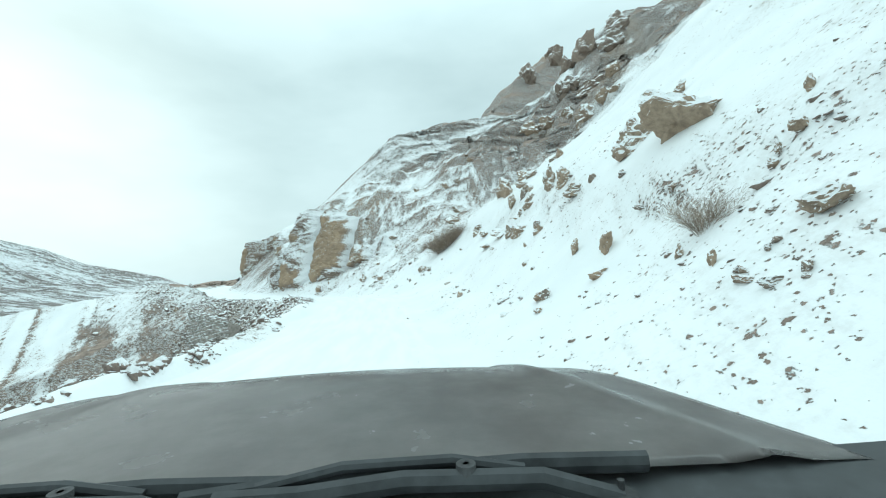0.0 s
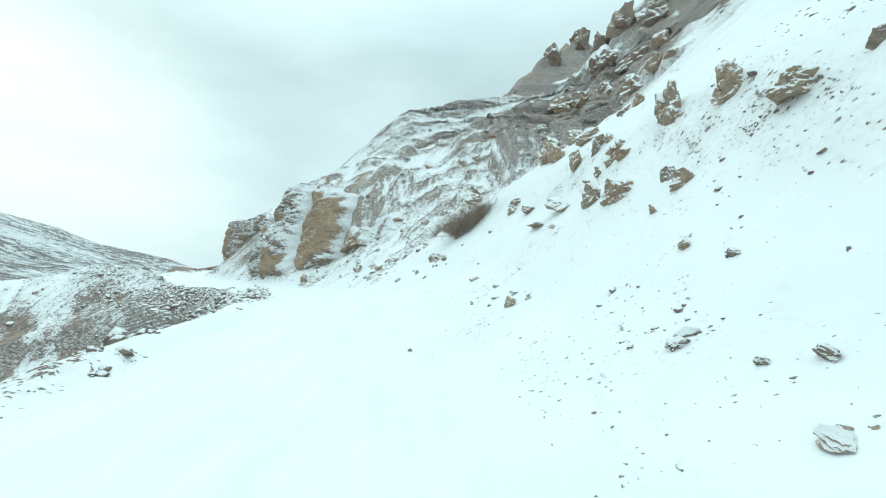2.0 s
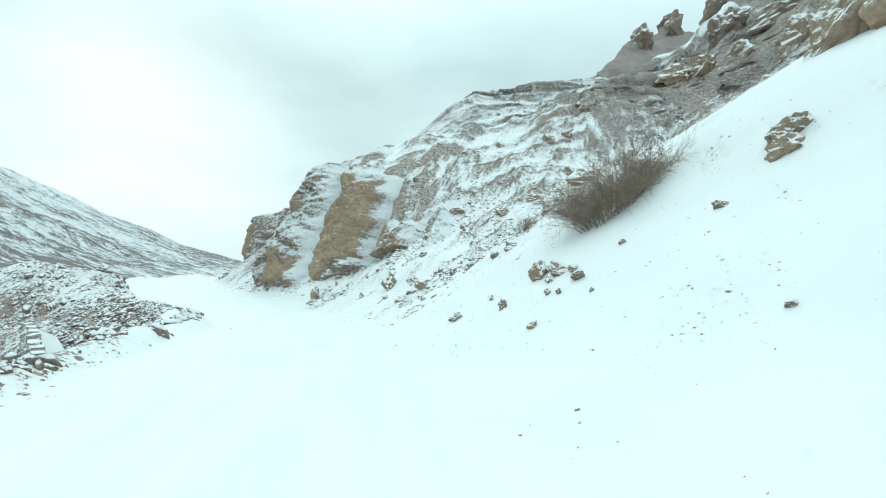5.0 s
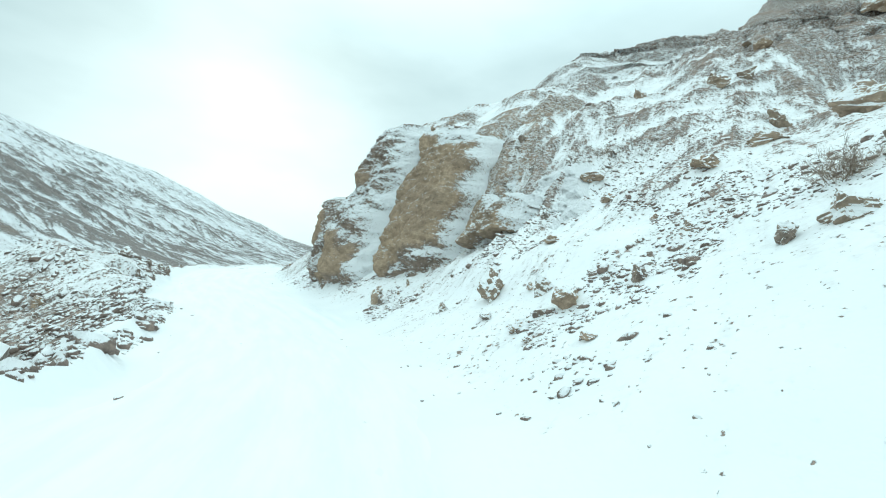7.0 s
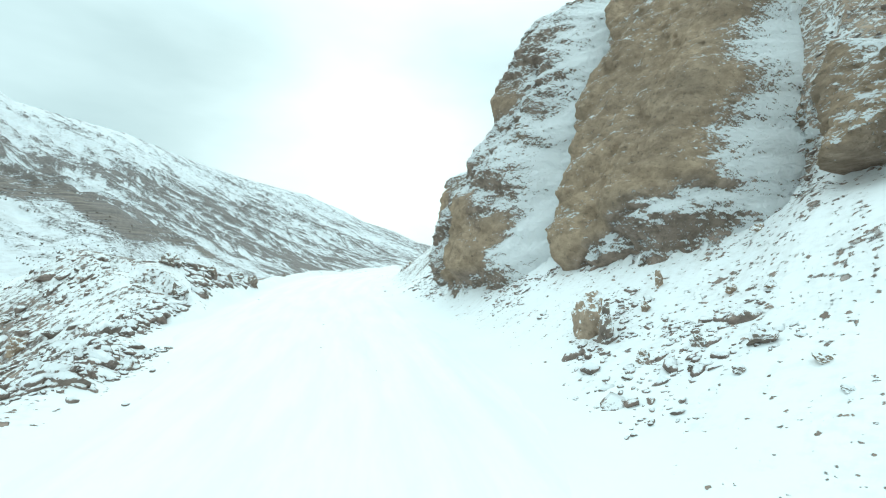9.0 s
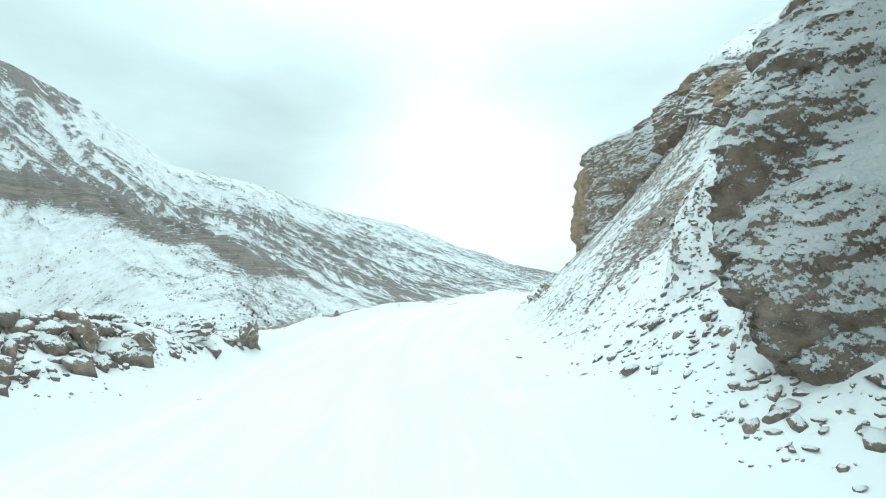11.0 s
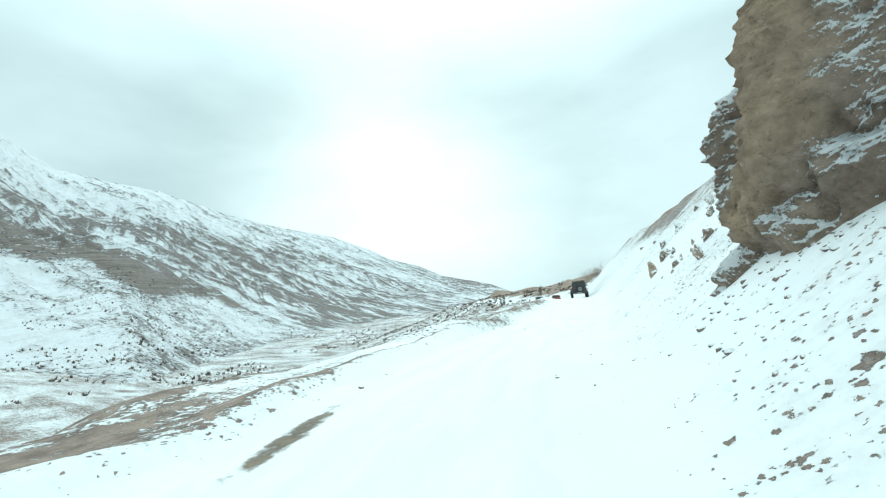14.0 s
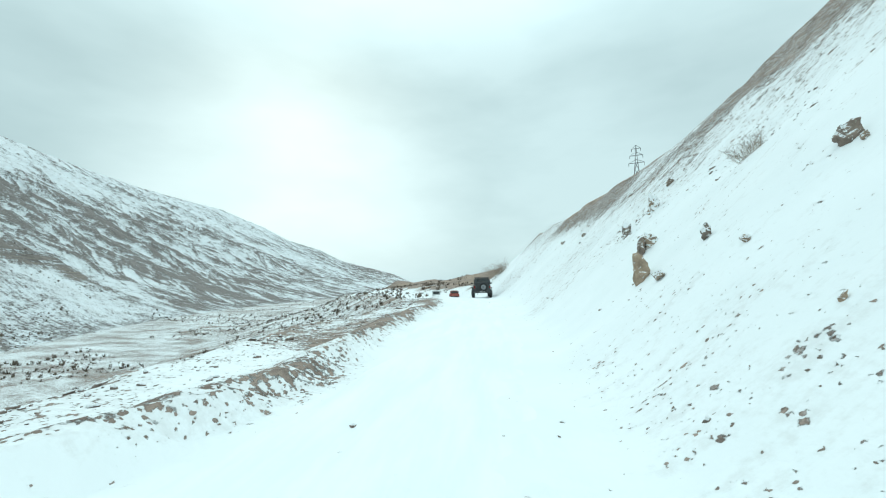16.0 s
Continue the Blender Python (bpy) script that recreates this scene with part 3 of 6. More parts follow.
def snowy_ground_material():
    m, n, l, b = material("snowy_ground")
    geo = n.new("ShaderNodeNewGeometry")
    pos = geo.outputs["Position"]
    sep = n.new("ShaderNodeSeparateXYZ")
    l.new(geo.outputs["Normal"], sep.inputs[0])
    flow = n.new("ShaderNodeCombineXYZ")
    l.new(attr(n, "across"), flow.inputs[0])
    l.new(attr(n, "down"), flow.inputs[1])
    far = attr(n, "far")
    near_n = noise_of(n, l, pos, 2.0, 9, 0.70)
    mid_n = noise_of(n, l, pos, 0.22, 7, 0.66)
    rill_near = noise_of(n, l, flow.outputs[0], 1.0, 7, 0.66, (4.2, 0.42, 1))
    big_far = noise_of(n, l, pos, 0.045, 13, 0.74)
    speck = noise_of(n, l, pos, 9.0, 5, 0.6)
    near_n = maths(n, l, "ADD", maths(n, l, "MULTIPLY", near_n, 0.52), maths(n, l, "MULTIPLY", speck, 0.48))
    near_mix = maths(n, l, "ADD", maths(n, l, "MULTIPLY", near_n, 0.56), maths(n, l, "ADD", maths(n, l, "MULTIPLY", mid_n, 0.16), maths(n, l, "MULTIPLY", rill_near, 0.28)))
    far_mix = maths(n, l, "ADD", maths(n, l, "MULTIPLY", noise_of(n, l, pos, 0.5, 6, 0.7), 0.55), maths(n, l, "MULTIPLY", big_far, 0.45))
    both = maths(n, l, "ADD", maths(n, l, "MULTIPLY", near_mix, maths(n, l, "SUBTRACT", 1.0, far)), maths(n, l, "MULTIPLY", far_mix, far))
    lean = span(n, l, sep.outputs["Z"], 0.80, 0.35, 0.0, 0.10)
    want = maths(n, l, "MULTIPLY_ADD", maths(n, l, "SUBTRACT", attr(n, "bare"), 0.5), 0.42, both)
    want = maths(n, l, "ADD", want, lean)
    grit = maths(n, l, "MAXIMUM", stone_cells(n, l, pos, 5.0, want, 0.40, 3.4), stone_cells(n, l, pos, 13.0, want, 0.385, 3.4))
    sharp = maths(n, l, "MAXIMUM", span(n, l, want, 0.50, 0.54), grit)
    dusted = span(n, l, want, 0.44, 0.58, 0.0, 0.92)
    rock = maths(n, l, "ADD", maths(n, l, "MULTIPLY", sharp, maths(n, l, "SUBTRACT", 1.0, far)), maths(n, l, "MULTIPLY", dusted, far))
    hold = maths(n, l, "ADD", maths(n, l, "MULTIPLY", small_ledges(n, l, pos, 7.0, 0.04), 1.8), noise_of(n, l, pos, 5.0, 8, 0.7))
    hold = maths(n, l, "MULTIPLY", span(n, l, hold, 0.50, 0.58), span(n, l, sep.outputs["Z"], 0.82, 0.60, 0.0, 0.9))
    rock = maths(n, l, "MULTIPLY", rock, maths(n, l, "SUBTRACT", 1.0, maths(n, l, "MULTIPLY", hold, maths(n, l, "SUBTRACT", 1.0, far))))
    col, grain = rock_colour(n, l, pos, attr(n, "tan"), 0.8)
    fresh = noise_of(n, l, pos, 0.5, 4, 0.5)
    snow = blend(n, l, span(n, l, fresh, 0.3, 0.7), (0.795, 0.815, 0.82), SNOW)
    thin = blend(n, l, span(n, l, want, 0.38, 0.49, 0.0, 0.22), snow, (0.45, 0.41, 0.37))      # stones under a thin cover
    l.new(blend(n, l, rock, thin, col), b.inputs["Base Color"])
    l.new(span(n, l, rock, 0, 1, 0.62, 0.92), b.inputs["Roughness"])
    b.inputs["Specular IOR Level"].default_value = 0.25
    h = maths(n, l, "ADD", maths(n, l, "MULTIPLY", rock, maths(n, l, "ADD", grain, 0.6)), maths(n, l, "MULTIPLY", noise_of(n, l, pos, 2.2, 5, 0.55), 0.35))
    bumped(n, l, b, h, 0.8, 0.12)
    return m


def face_material():
    m, n, l, b = material("weathered_rock_face")
    geo = n.new("ShaderNodeNewGeometry")
    pos = geo.outputs["Position"]
    sep = n.new("ShaderNodeSeparateXYZ")
    l.new(geo.outputs["Normal"], sep.inputs[0])
    col, grain = rock_colour(n, l, pos, attr(n, "tan"), 1.6)
    strata = noise_of(n, l, pos, 1.0, 5, 0.6, (0.8, 0.8, 1.5))
    col = blend(n, l, span(n, l, strata, 0.40, 0.7, 0.0, 0.30), col, (0.19, 0.155, 0.12))
    fine = noise_of(n, l, pos, 5.0, 9, 0.72)
    ledges = small_ledges(n, l, pos, 8.0, 0.035)
    pits = noise_of(n, l, pos, 11.0, 6, 0.7)
    col = blend(n, l, span(n, l, pits, 0.54, 0.66, 0.0, 0.55), col, (0.13, 0.105, 0.08))
    cover = maths(n, l, "ADD", maths(n, l, "MULTIPLY", sep.outputs["Z"], 0.40), maths(n, l, "MULTIPLY", fine, 1.1))
    cover = maths(n, l, "ADD", maths(n, l, "ADD", cover, attr(n, "drift")), maths(n, l, "MULTIPLY", ledges, 1.7))
    snow = span(n, l, cover, 0.90, 0.99)
    l.new(blend(n, l, snow, col, SNOW), b.inputs["Base Color"])
    b.inputs["Roughness"].default_value = 0.9
    b.inputs["Specular IOR Level"].default_value = 0.2
    h = maths(n, l, "ADD", noise_of(n, l, pos, 6.0, 8, 0.68), maths(n, l, "ADD", maths(n, l, "MULTIPLY", strata, 0.7), maths(n, l, "MULTIPLY", snow, 0.15)))
    bumped(n, l, b, h, 1.0, 0.16)
    return m


def rock_material(name, d, c, island=False):
    """Loose rock with settled snow on its upper side; the pieces differ in tone."""
    m, n, l, b = material(name)
    geo = n.new("ShaderNodeNewGeometry")
    pos = geo.outputs["Position"]
    sep = n.new("ShaderNodeSeparateXYZ")
    l.new(geo.outputs["Normal"], sep.inputs[0])
    rnd = geo.outputs["Random Per Island"] if island else n.new("ShaderNodeObjectInfo").outputs["Random"]
    grain = noise_of(n, l, pos, 6.0, 8, 0.65)
    body = blend(n, l, span(n, l, grain, 0.3, 0.7), d, c)
    body = blend(n, l, maths(n, l, "MULTIPLY", rnd, 0.4), body, (0.15, 0.13, 0.11))
    cover = maths(n, l, "ADD", maths(n, l, "MULTIPLY", sep.outputs["Z"], 0.8), maths(n, l, "MULTIPLY", noise_of(n, l, pos, 4.0, 8, 0.68), 0.6))
    cover = maths(n, l, "ADD", cover, maths(n, l, "MULTIPLY", small_ledges(n, l, pos, 8.0, 0.035), 1.2))
    cover = maths(n, l, "ADD", cover, maths(n, l, "MULTIPLY", maths(n, l, "SUBTRACT", rnd, 0.5), 0.35))
    l.new(blend(n, l, span(n, l, cover, *((0.66, 0.80) if island else (0.47, 0.60))), body, SNOW), b.inputs["Base Color"])
    b.inputs["Roughness"].default_value = 0.88
    b.inputs["Specular IOR Level"].default_value = 0.25
    bumped(n, l, b, grain, 0.9, 0.08)
    return m


def plain(name, col, rough=0.5, metal=0.0, spec=0.5, vary=0.0, scale=8.0, bump=0.0):
    m, n, l, b = material(name)
    b.inputs["Roughness"].default_value, b.inputs["Metallic"].default_value, b.inputs["Specular IOR Level"].default_value = rough, metal, spec
    if vary:
        co = n.new("ShaderNodeTexCoord").outputs["Object"]
        nf = noise_of(n, l, co, scale, 6, 0.6)
        l.new(blend(n, l, span(n, l, nf, 0.3, 0.75), col, tuple(min(1, c * (1 + vary) + vary * 0.04) for c in col)), b.inputs["Base Color"])
        l.new(span(n, l, nf, 0.3, 0.7, rough, min(1, rough + 0.2)), b.inputs["Roughness"])
        if bump:
            bumped(n, l, b, nf, bump, 0.02)
    else:
        b.inputs["Base Color"].default_value = (*col, 1)
    return m


def mountain_material():
    m, n, l, b = material("snowy_mountain")
    geo = n.new("ShaderNodeNewGeometry")
    pos = geo.outputs["Position"]
    flow = n.new("ShaderNodeCombineXYZ")
    l.new(attr(n, "across"), flow.inputs[0])
    l.new(attr(n, "down"), flow.inputs[1])
    broken = noise_of(n, l, pos, 0.09, 10, 0.72)
    rill = noise_of(n, l, flow.outputs[0], 1.0, 8, 0.7, (0.45, 0.06, 1))
    speck = noise_of(n, l, pos, 0.55, 5, 0.7)
    beds = noise_of(n, l, pos, 1.0, 6, 0.65, (0.012, 0.012, 0.5))
    want = maths(n, l, "ADD", maths(n, l, "MULTIPLY", broken, 0.32), maths(n, l, "ADD", maths(n, l, "MULTIPLY", rill, 0.20), maths(n, l, "MULTIPLY", speck, 0.48)))
    want = maths(n, l, "MULTIPLY_ADD", maths(n, l, "SUBTRACT", beds, 0.5), maths(n, l, "MULTIPLY", attr(n, "beds"), 0.9), want)
    want = maths(n, l, "MULTIPLY_ADD", maths(n, l, "SUBTRACT", attr(n, "bare"), 0.5), 0.55, want)
    rock = span(n, l, want, 0.46, 0.54, 0.0, 0.94)
    grain = noise_of(n, l, pos, 0.6, 6, 0.65)
    col = blend(n, l, span(n, l, grain, 0.3, 0.7), (0.125, 0.108, 0.10), (0.29, 0.25, 0.228))
    bedrock = blend(n, l, span(n, l, beds, 0.35, 0.65), (0.085, 0.07, 0.062), (0.28, 0.225, 0.185))
    col = blend(n, l, attr(n, "beds"), col, bedrock)
    dust = blend(n, l, span(n, l, broken, 0.42, 0.62, 0.0, 0.30), (0.79, 0.81, 0.825), (0.50, 0.47, 0.44))
    l.new(blend(n, l, rock, dust, col), b.inputs["Base Color"])
    b.inputs["Roughness"].default_value, b.inputs["Specular IOR Level"].default_value = 0.85, 0.2
    bumped(n, l, b, maths(n, l, "ADD", rock, maths(n, l, "ADD", broken, speck)), 0.7, 2.0)
    return m


M_GROUND = snowy_ground_material()
M_MOUNTAIN = mountain_material()
M_FACE = face_material()
M_ROCK = rock_material("grey_brown_rock", (0.175, 0.138, 0.115), (0.38, 0.30, 0.24))
M_TANROCK = rock_material("tan_rock", (0.28, 0.208, 0.15), (0.48, 0.365, 0.265))
M_STONES = rock_material("loose_stones", (0.145, 0.112, 0.096), (0.35, 0.27, 0.225), True)
M_WALL = rock_material("wall_stone", (0.27, 0.245, 0.22), (0.50, 0.46, 0.42))
M_TWIG = plain("dry_twig", (0.19, 0.145, 0.11), 0.85, vary=0.9, scale=3)
M_SCRUB = plain("valley_scrub", (0.11, 0.085, 0.065), 0.9, vary=0.8, scale=0.05)
M_PAINT = plain("black_vehicle_paint", (0.018, 0.02, 0.021), 0.28, vary=0.8, scale=3)
M_DIRTY = plain("snow_dusted_black_plastic", (0.02, 0.021, 0.022), 0.6, vary=1.2, scale=10, bump=0.2)
M_TYRE = plain("tyre_rubber", (0.02, 0.02, 0.02), 0.85, vary=0.6, scale=12, bump=0.3)
M_RIM = plain("grey_rim", (0.25, 0.26, 0.27), 0.35, 0.8)
M_GLASS = plain("dark_window_glass", (0.012, 0.015, 0.016), 0.06, spec=0.8)
M_LAMP = plain("red_lamp_glass", (0.25, 0.015, 0.012), 0.2)
M_PLATE = plain("pale_plate", (0.62, 0.62, 0.58), 0.5)
M_BAR = plain("plate_bar", (0.05, 0.05, 0.05), 0.6)
M_WHITE = plain("white_vehicle_paint", (0.62, 0.63, 0.62), 0.35, vary=0.15, scale=2)
M_RED = plain("faded_red_paint", (0.26, 0.07, 0.05), 0.4, vary=0.4, scale=2)
M_BONNET = plain("dusty_grey_bonnet_paint", (0.215, 0.198, 0.19), 0.09, 0.0, vary=0.3, scale=4)
M_RUBBER = plain("wiper_rubber", (0.022, 0.025, 0.027), 0.55, vary=0.6, scale=20)
M_STEEL = plain("galvanised_steel", (0.30, 0.31, 0.32), 0.5, 0.7, vary=0.2, scale=4)
M_ICE = plain("crusted_snow", (0.80, 0.82, 0.84), 0.6, vary=0.1, scale=30, bump=0.6)


def water_material():
    m, n, l, b = material("river_water")
    pos = n.new("ShaderNodeNewGeometry").outputs["Position"]
    b.inputs["Base Color"].default_value = (0.20, 0.215, 0.21, 1)
    b.inputs["Roughness"].default_value = 0.35
    b.inputs["Specular IOR Level"].default_value = 0.03
    bumped(n, l, b, noise_of(n, l, pos, 0.5, 5, 0.6), 0.25, 0.1)
    return m


M_WATER = water_material()


def track_material():
    m, n, l, b = material("packed_snow_track")
    geo = n.new("ShaderNodeNewGeometry")
    pos = geo.outputs["Position"]
    rut = attr(n, "rut")
    flow = n.new("ShaderNodeCombineXYZ")
    l.new(attr(n, "across"), flow.inputs[0])
    l.new(attr(n, "down"), flow.inputs[1])
    a = noise_of(n, l, flow.outputs[0], 1.0, 7, 0.62, (0.35, 2.2, 1))
    b2 = noise_of(n, l, pos, 3.5, 8, 0.66)
    snow = blend(n, l, span(n, l, a, 0.3, 0.7), (0.785, 0.81, 0.82), (0.86, 0.875, 0.875))
    dirt = maths(n, l, "ADD", maths(n, l, "MULTIPLY", rut, 0.16), maths(n, l, "ADD", maths(n, l, "MULTIPLY", attr(n, "bare"), 0.5), maths(n, l, "ADD", maths(n, l, "MULTIPLY", b2, 0.5), maths(n, l, "MULTIPLY", a, 0.35))))
    soil = blend(n, l, span(n, l, b2, 0.3, 0.7), (0.11, 0.085, 0.06), (0.22, 0.17, 0.12))
    l.new(blend(n, l, span(n, l, dirt, 0.68, 0.80), snow, soil), b.inputs["Base Color"])
    b.inputs["Roughness"].default_value = 0.6
    b.inputs["Specular IOR Level"].default_value = 0.3
    bumped(n, l, b, maths(n, l, "ADD", b2, a), 0.35, 0.05)
    return m


M_TRACK = track_material()

# ---- the ground, the packed track, the river ----
ground_me = sheet("ground", gxd, gyd, gz, SHAPE)
for a_name, a_val in (("bare", bare), ("tan", tan_), ("across", across), ("down", down), ("far", is_far)):
    attribute(ground_me, a_name, a_val)
tagged(new("ground", ground_me), "snow-dusted mountainsides, stony slopes and a wide valley floor", "ground", kind="structure")
ground_me.materials.append(M_GROUND)

# the mountain across the valley: rows from its foot to just behind the skyline
m_az, m_q = np.meshgrid(np.arange(13.0, 115.0, 0.125), np.concatenate([np.linspace(-0.06, 0.5, 190), np.linspace(0.5, 1.03, 120)[1:]]))
m_shape = m_az.shape
m_az, m_q = m_az.ravel(), m_q.ravel()
m_r = table(m_az, FOOT_R) + (table(m_az, CREST_R) - table(m_az, FOOT_R)) * m_q
m_x, m_y = -30 - np.sin(np.radians(m_az)) * m_r, 57 + np.cos(np.radians(m_az)) * m_r
m_z = mountain_height(m_x, m_y)
m_el = np.degrees(np.arctan2(m_z - 1.6, m_r))
m_main, m_fine = mountain_ribs(m_x, m_y)
BEDS = [(60, -4.0), (67, -0.8), (71.4, 2.0), (78, 3.6), (84, 7.6), (89, 8.3), (93.6, 10.9), (97.8, 11.7), (115, 13.0)]      # bearing, how high the dark beds stand
m_over = m_el - table(m_az, BEDS) + 1.8 * fbm(m_az * 0.25, m_el * 0.1, 3, 211)
m_beds = np.exp(-(m_over / (0.6 + 0.75 * smooth(68, 80, m_az))) ** 2) * smooth(62, 72, m_az) * np.clip(0.85 + 0.9 * fbm(m_x * 0.02, m_y * 0.02, 3, 217) + 0.8 * fbm(m_az * 0.5, m_el * 2.2, 3, 219), 0, 1)
m_ribbed = smooth(-0.5, 1.5, m_over)                # above the beds the slope is cut by gullies
m_top = smooth(4.2, 1.4, table(m_az, CREST_EL) - m_el) * smooth(36, 48, m_az)
m_bare = 0.31 + 0.15 * m_ribbed + 0.03 * smooth(72, 60, m_az) - 0.13 * m_top + 0.34 * smooth(92, 97, m_az) * smooth(3.0, 1.2, table(m_az, CREST_EL) - m_el)
m_bare += m_ribbed * (0.42 * (m_main - 0.62) + 0.50 * (m_fine - 0.6)) + (1 - m_ribbed) * 0.25 * (m_main - 0.62)
m_bare += 0.34 * fbm(m_x * 0.009, m_y * 0.009, 4, 221) + 0.45 * m_beds + 0.10 * smooth(-3.0, -5.0, m_el)
mountain_me = sheet("mountain", m_x, m_y, m_z, m_shape)
m_across, m_down = -0.31 * m_x + 0.95 * m_y, 0.95 * m_x + 0.31 * m_y
for a_name, a_val in (("bare", m_bare), ("beds", np.clip(m_beds, 0, 1)), ("across", m_across), ("down", m_down)):
    attribute(mountain_me, a_name, a_val)
mountain_me.materials.append(M_MOUNTAIN)
tagged(new("mountain", mountain_me), "snow-dusted mountainside with gullies and dark rock beds across the valley", "mountain", kind="structure")

rs, rd = np.meshgrid(np.arange(-40, 150, 0.22), np.concatenate([np.arange(-4.6, 3.4, 0.1)]))
shape_r = rs.shape
rs, rd = rs.ravel(), rd.ravel()
rx, ry = place(rs, rd)
rz_, _, _, r_er, r_el = ground_height(rx, ry)
wander = 0.25 * fbm(rs * 0.07, rs * 0 + 3.0, 3, 301)
rut = sum(np.exp(-((rd - c - wander - 0.12 * k_i) / 0.17) ** 2) * (0.55 + 0.9 * vnoise(rs * 0.35 + 9 * k_i, rs * 0, 305 + k_i))
          for k_i, c in enumerate((-0.78, 0.78, -1.75, -0.2)))
rut = np.clip(rut, 0, 1.3)
shoulder = sum(np.exp(-((rd - c - wander) / 0.16) ** 2) for c in (-1.12, 1.1))
edge = smooth(0, 1.1, np.minimum(np.minimum(-r_er + 0.1, -r_el + 0.1), np.minimum(rd + 4.5, 3.3 - rd)))
rz2 = rz_ + 0.01 * edge - 0.05 * (1 - edge) - 0.035 * rut * edge + 0.02 * shoulder * edge + 0.03 * fbm(rs * 0.8, rd * 1.5, 4, 311) * edge
rz2 -= 0.6 * smooth(0.1, 0.7, np.maximum(r_er, r_el))          # the strip dives under the verges
track_me = sheet("road", rx, ry, rz2, shape_r)
mound = np.exp(-((rs - 70) / 1.7) ** 2 - ((rd + 2.9 + 0.12 * (rs - 70)) / 0.28) ** 2) * 0.9
for a_name, a_val in (("rut", rut), ("across", rs), ("down", rd), ("bare", mound + 0.25 * smooth(-3.0, -4.4, rd) * smooth(58, 66, rs))):
    attribute(track_me, a_name, a_val)
track_me.materials.append(M_TRACK)
tagged(new("road", track_me), "rutted mountain track under packed snow", "road", kind="structure")

rv = spline(RIVER, 3.0)[1]
rt = np.gradient(rv[:, :2], axis=0)
rt /= np.linalg.norm(rt, axis=1)[:, None]
wv = np.linspace(-1, 1, 7)
rxx = (rv[:, 0:1] - rt[:, 1:2] * wv * (rv[:, 2:3] + 1)).ravel()
ryy = (rv[:, 1:2] + rt[:, 0:1] * wv * (rv[:, 2:3] + 1)).ravel()
river_me = sheet("river", rxx, ryy, np.full(len(rxx), RIVER_Z - 0.15), (len(rv), 7))
river_me.materials.append(M_WATER)
tagged(new("river", river_me), "dark shallow river on the valley floor", "river", kind="structure")


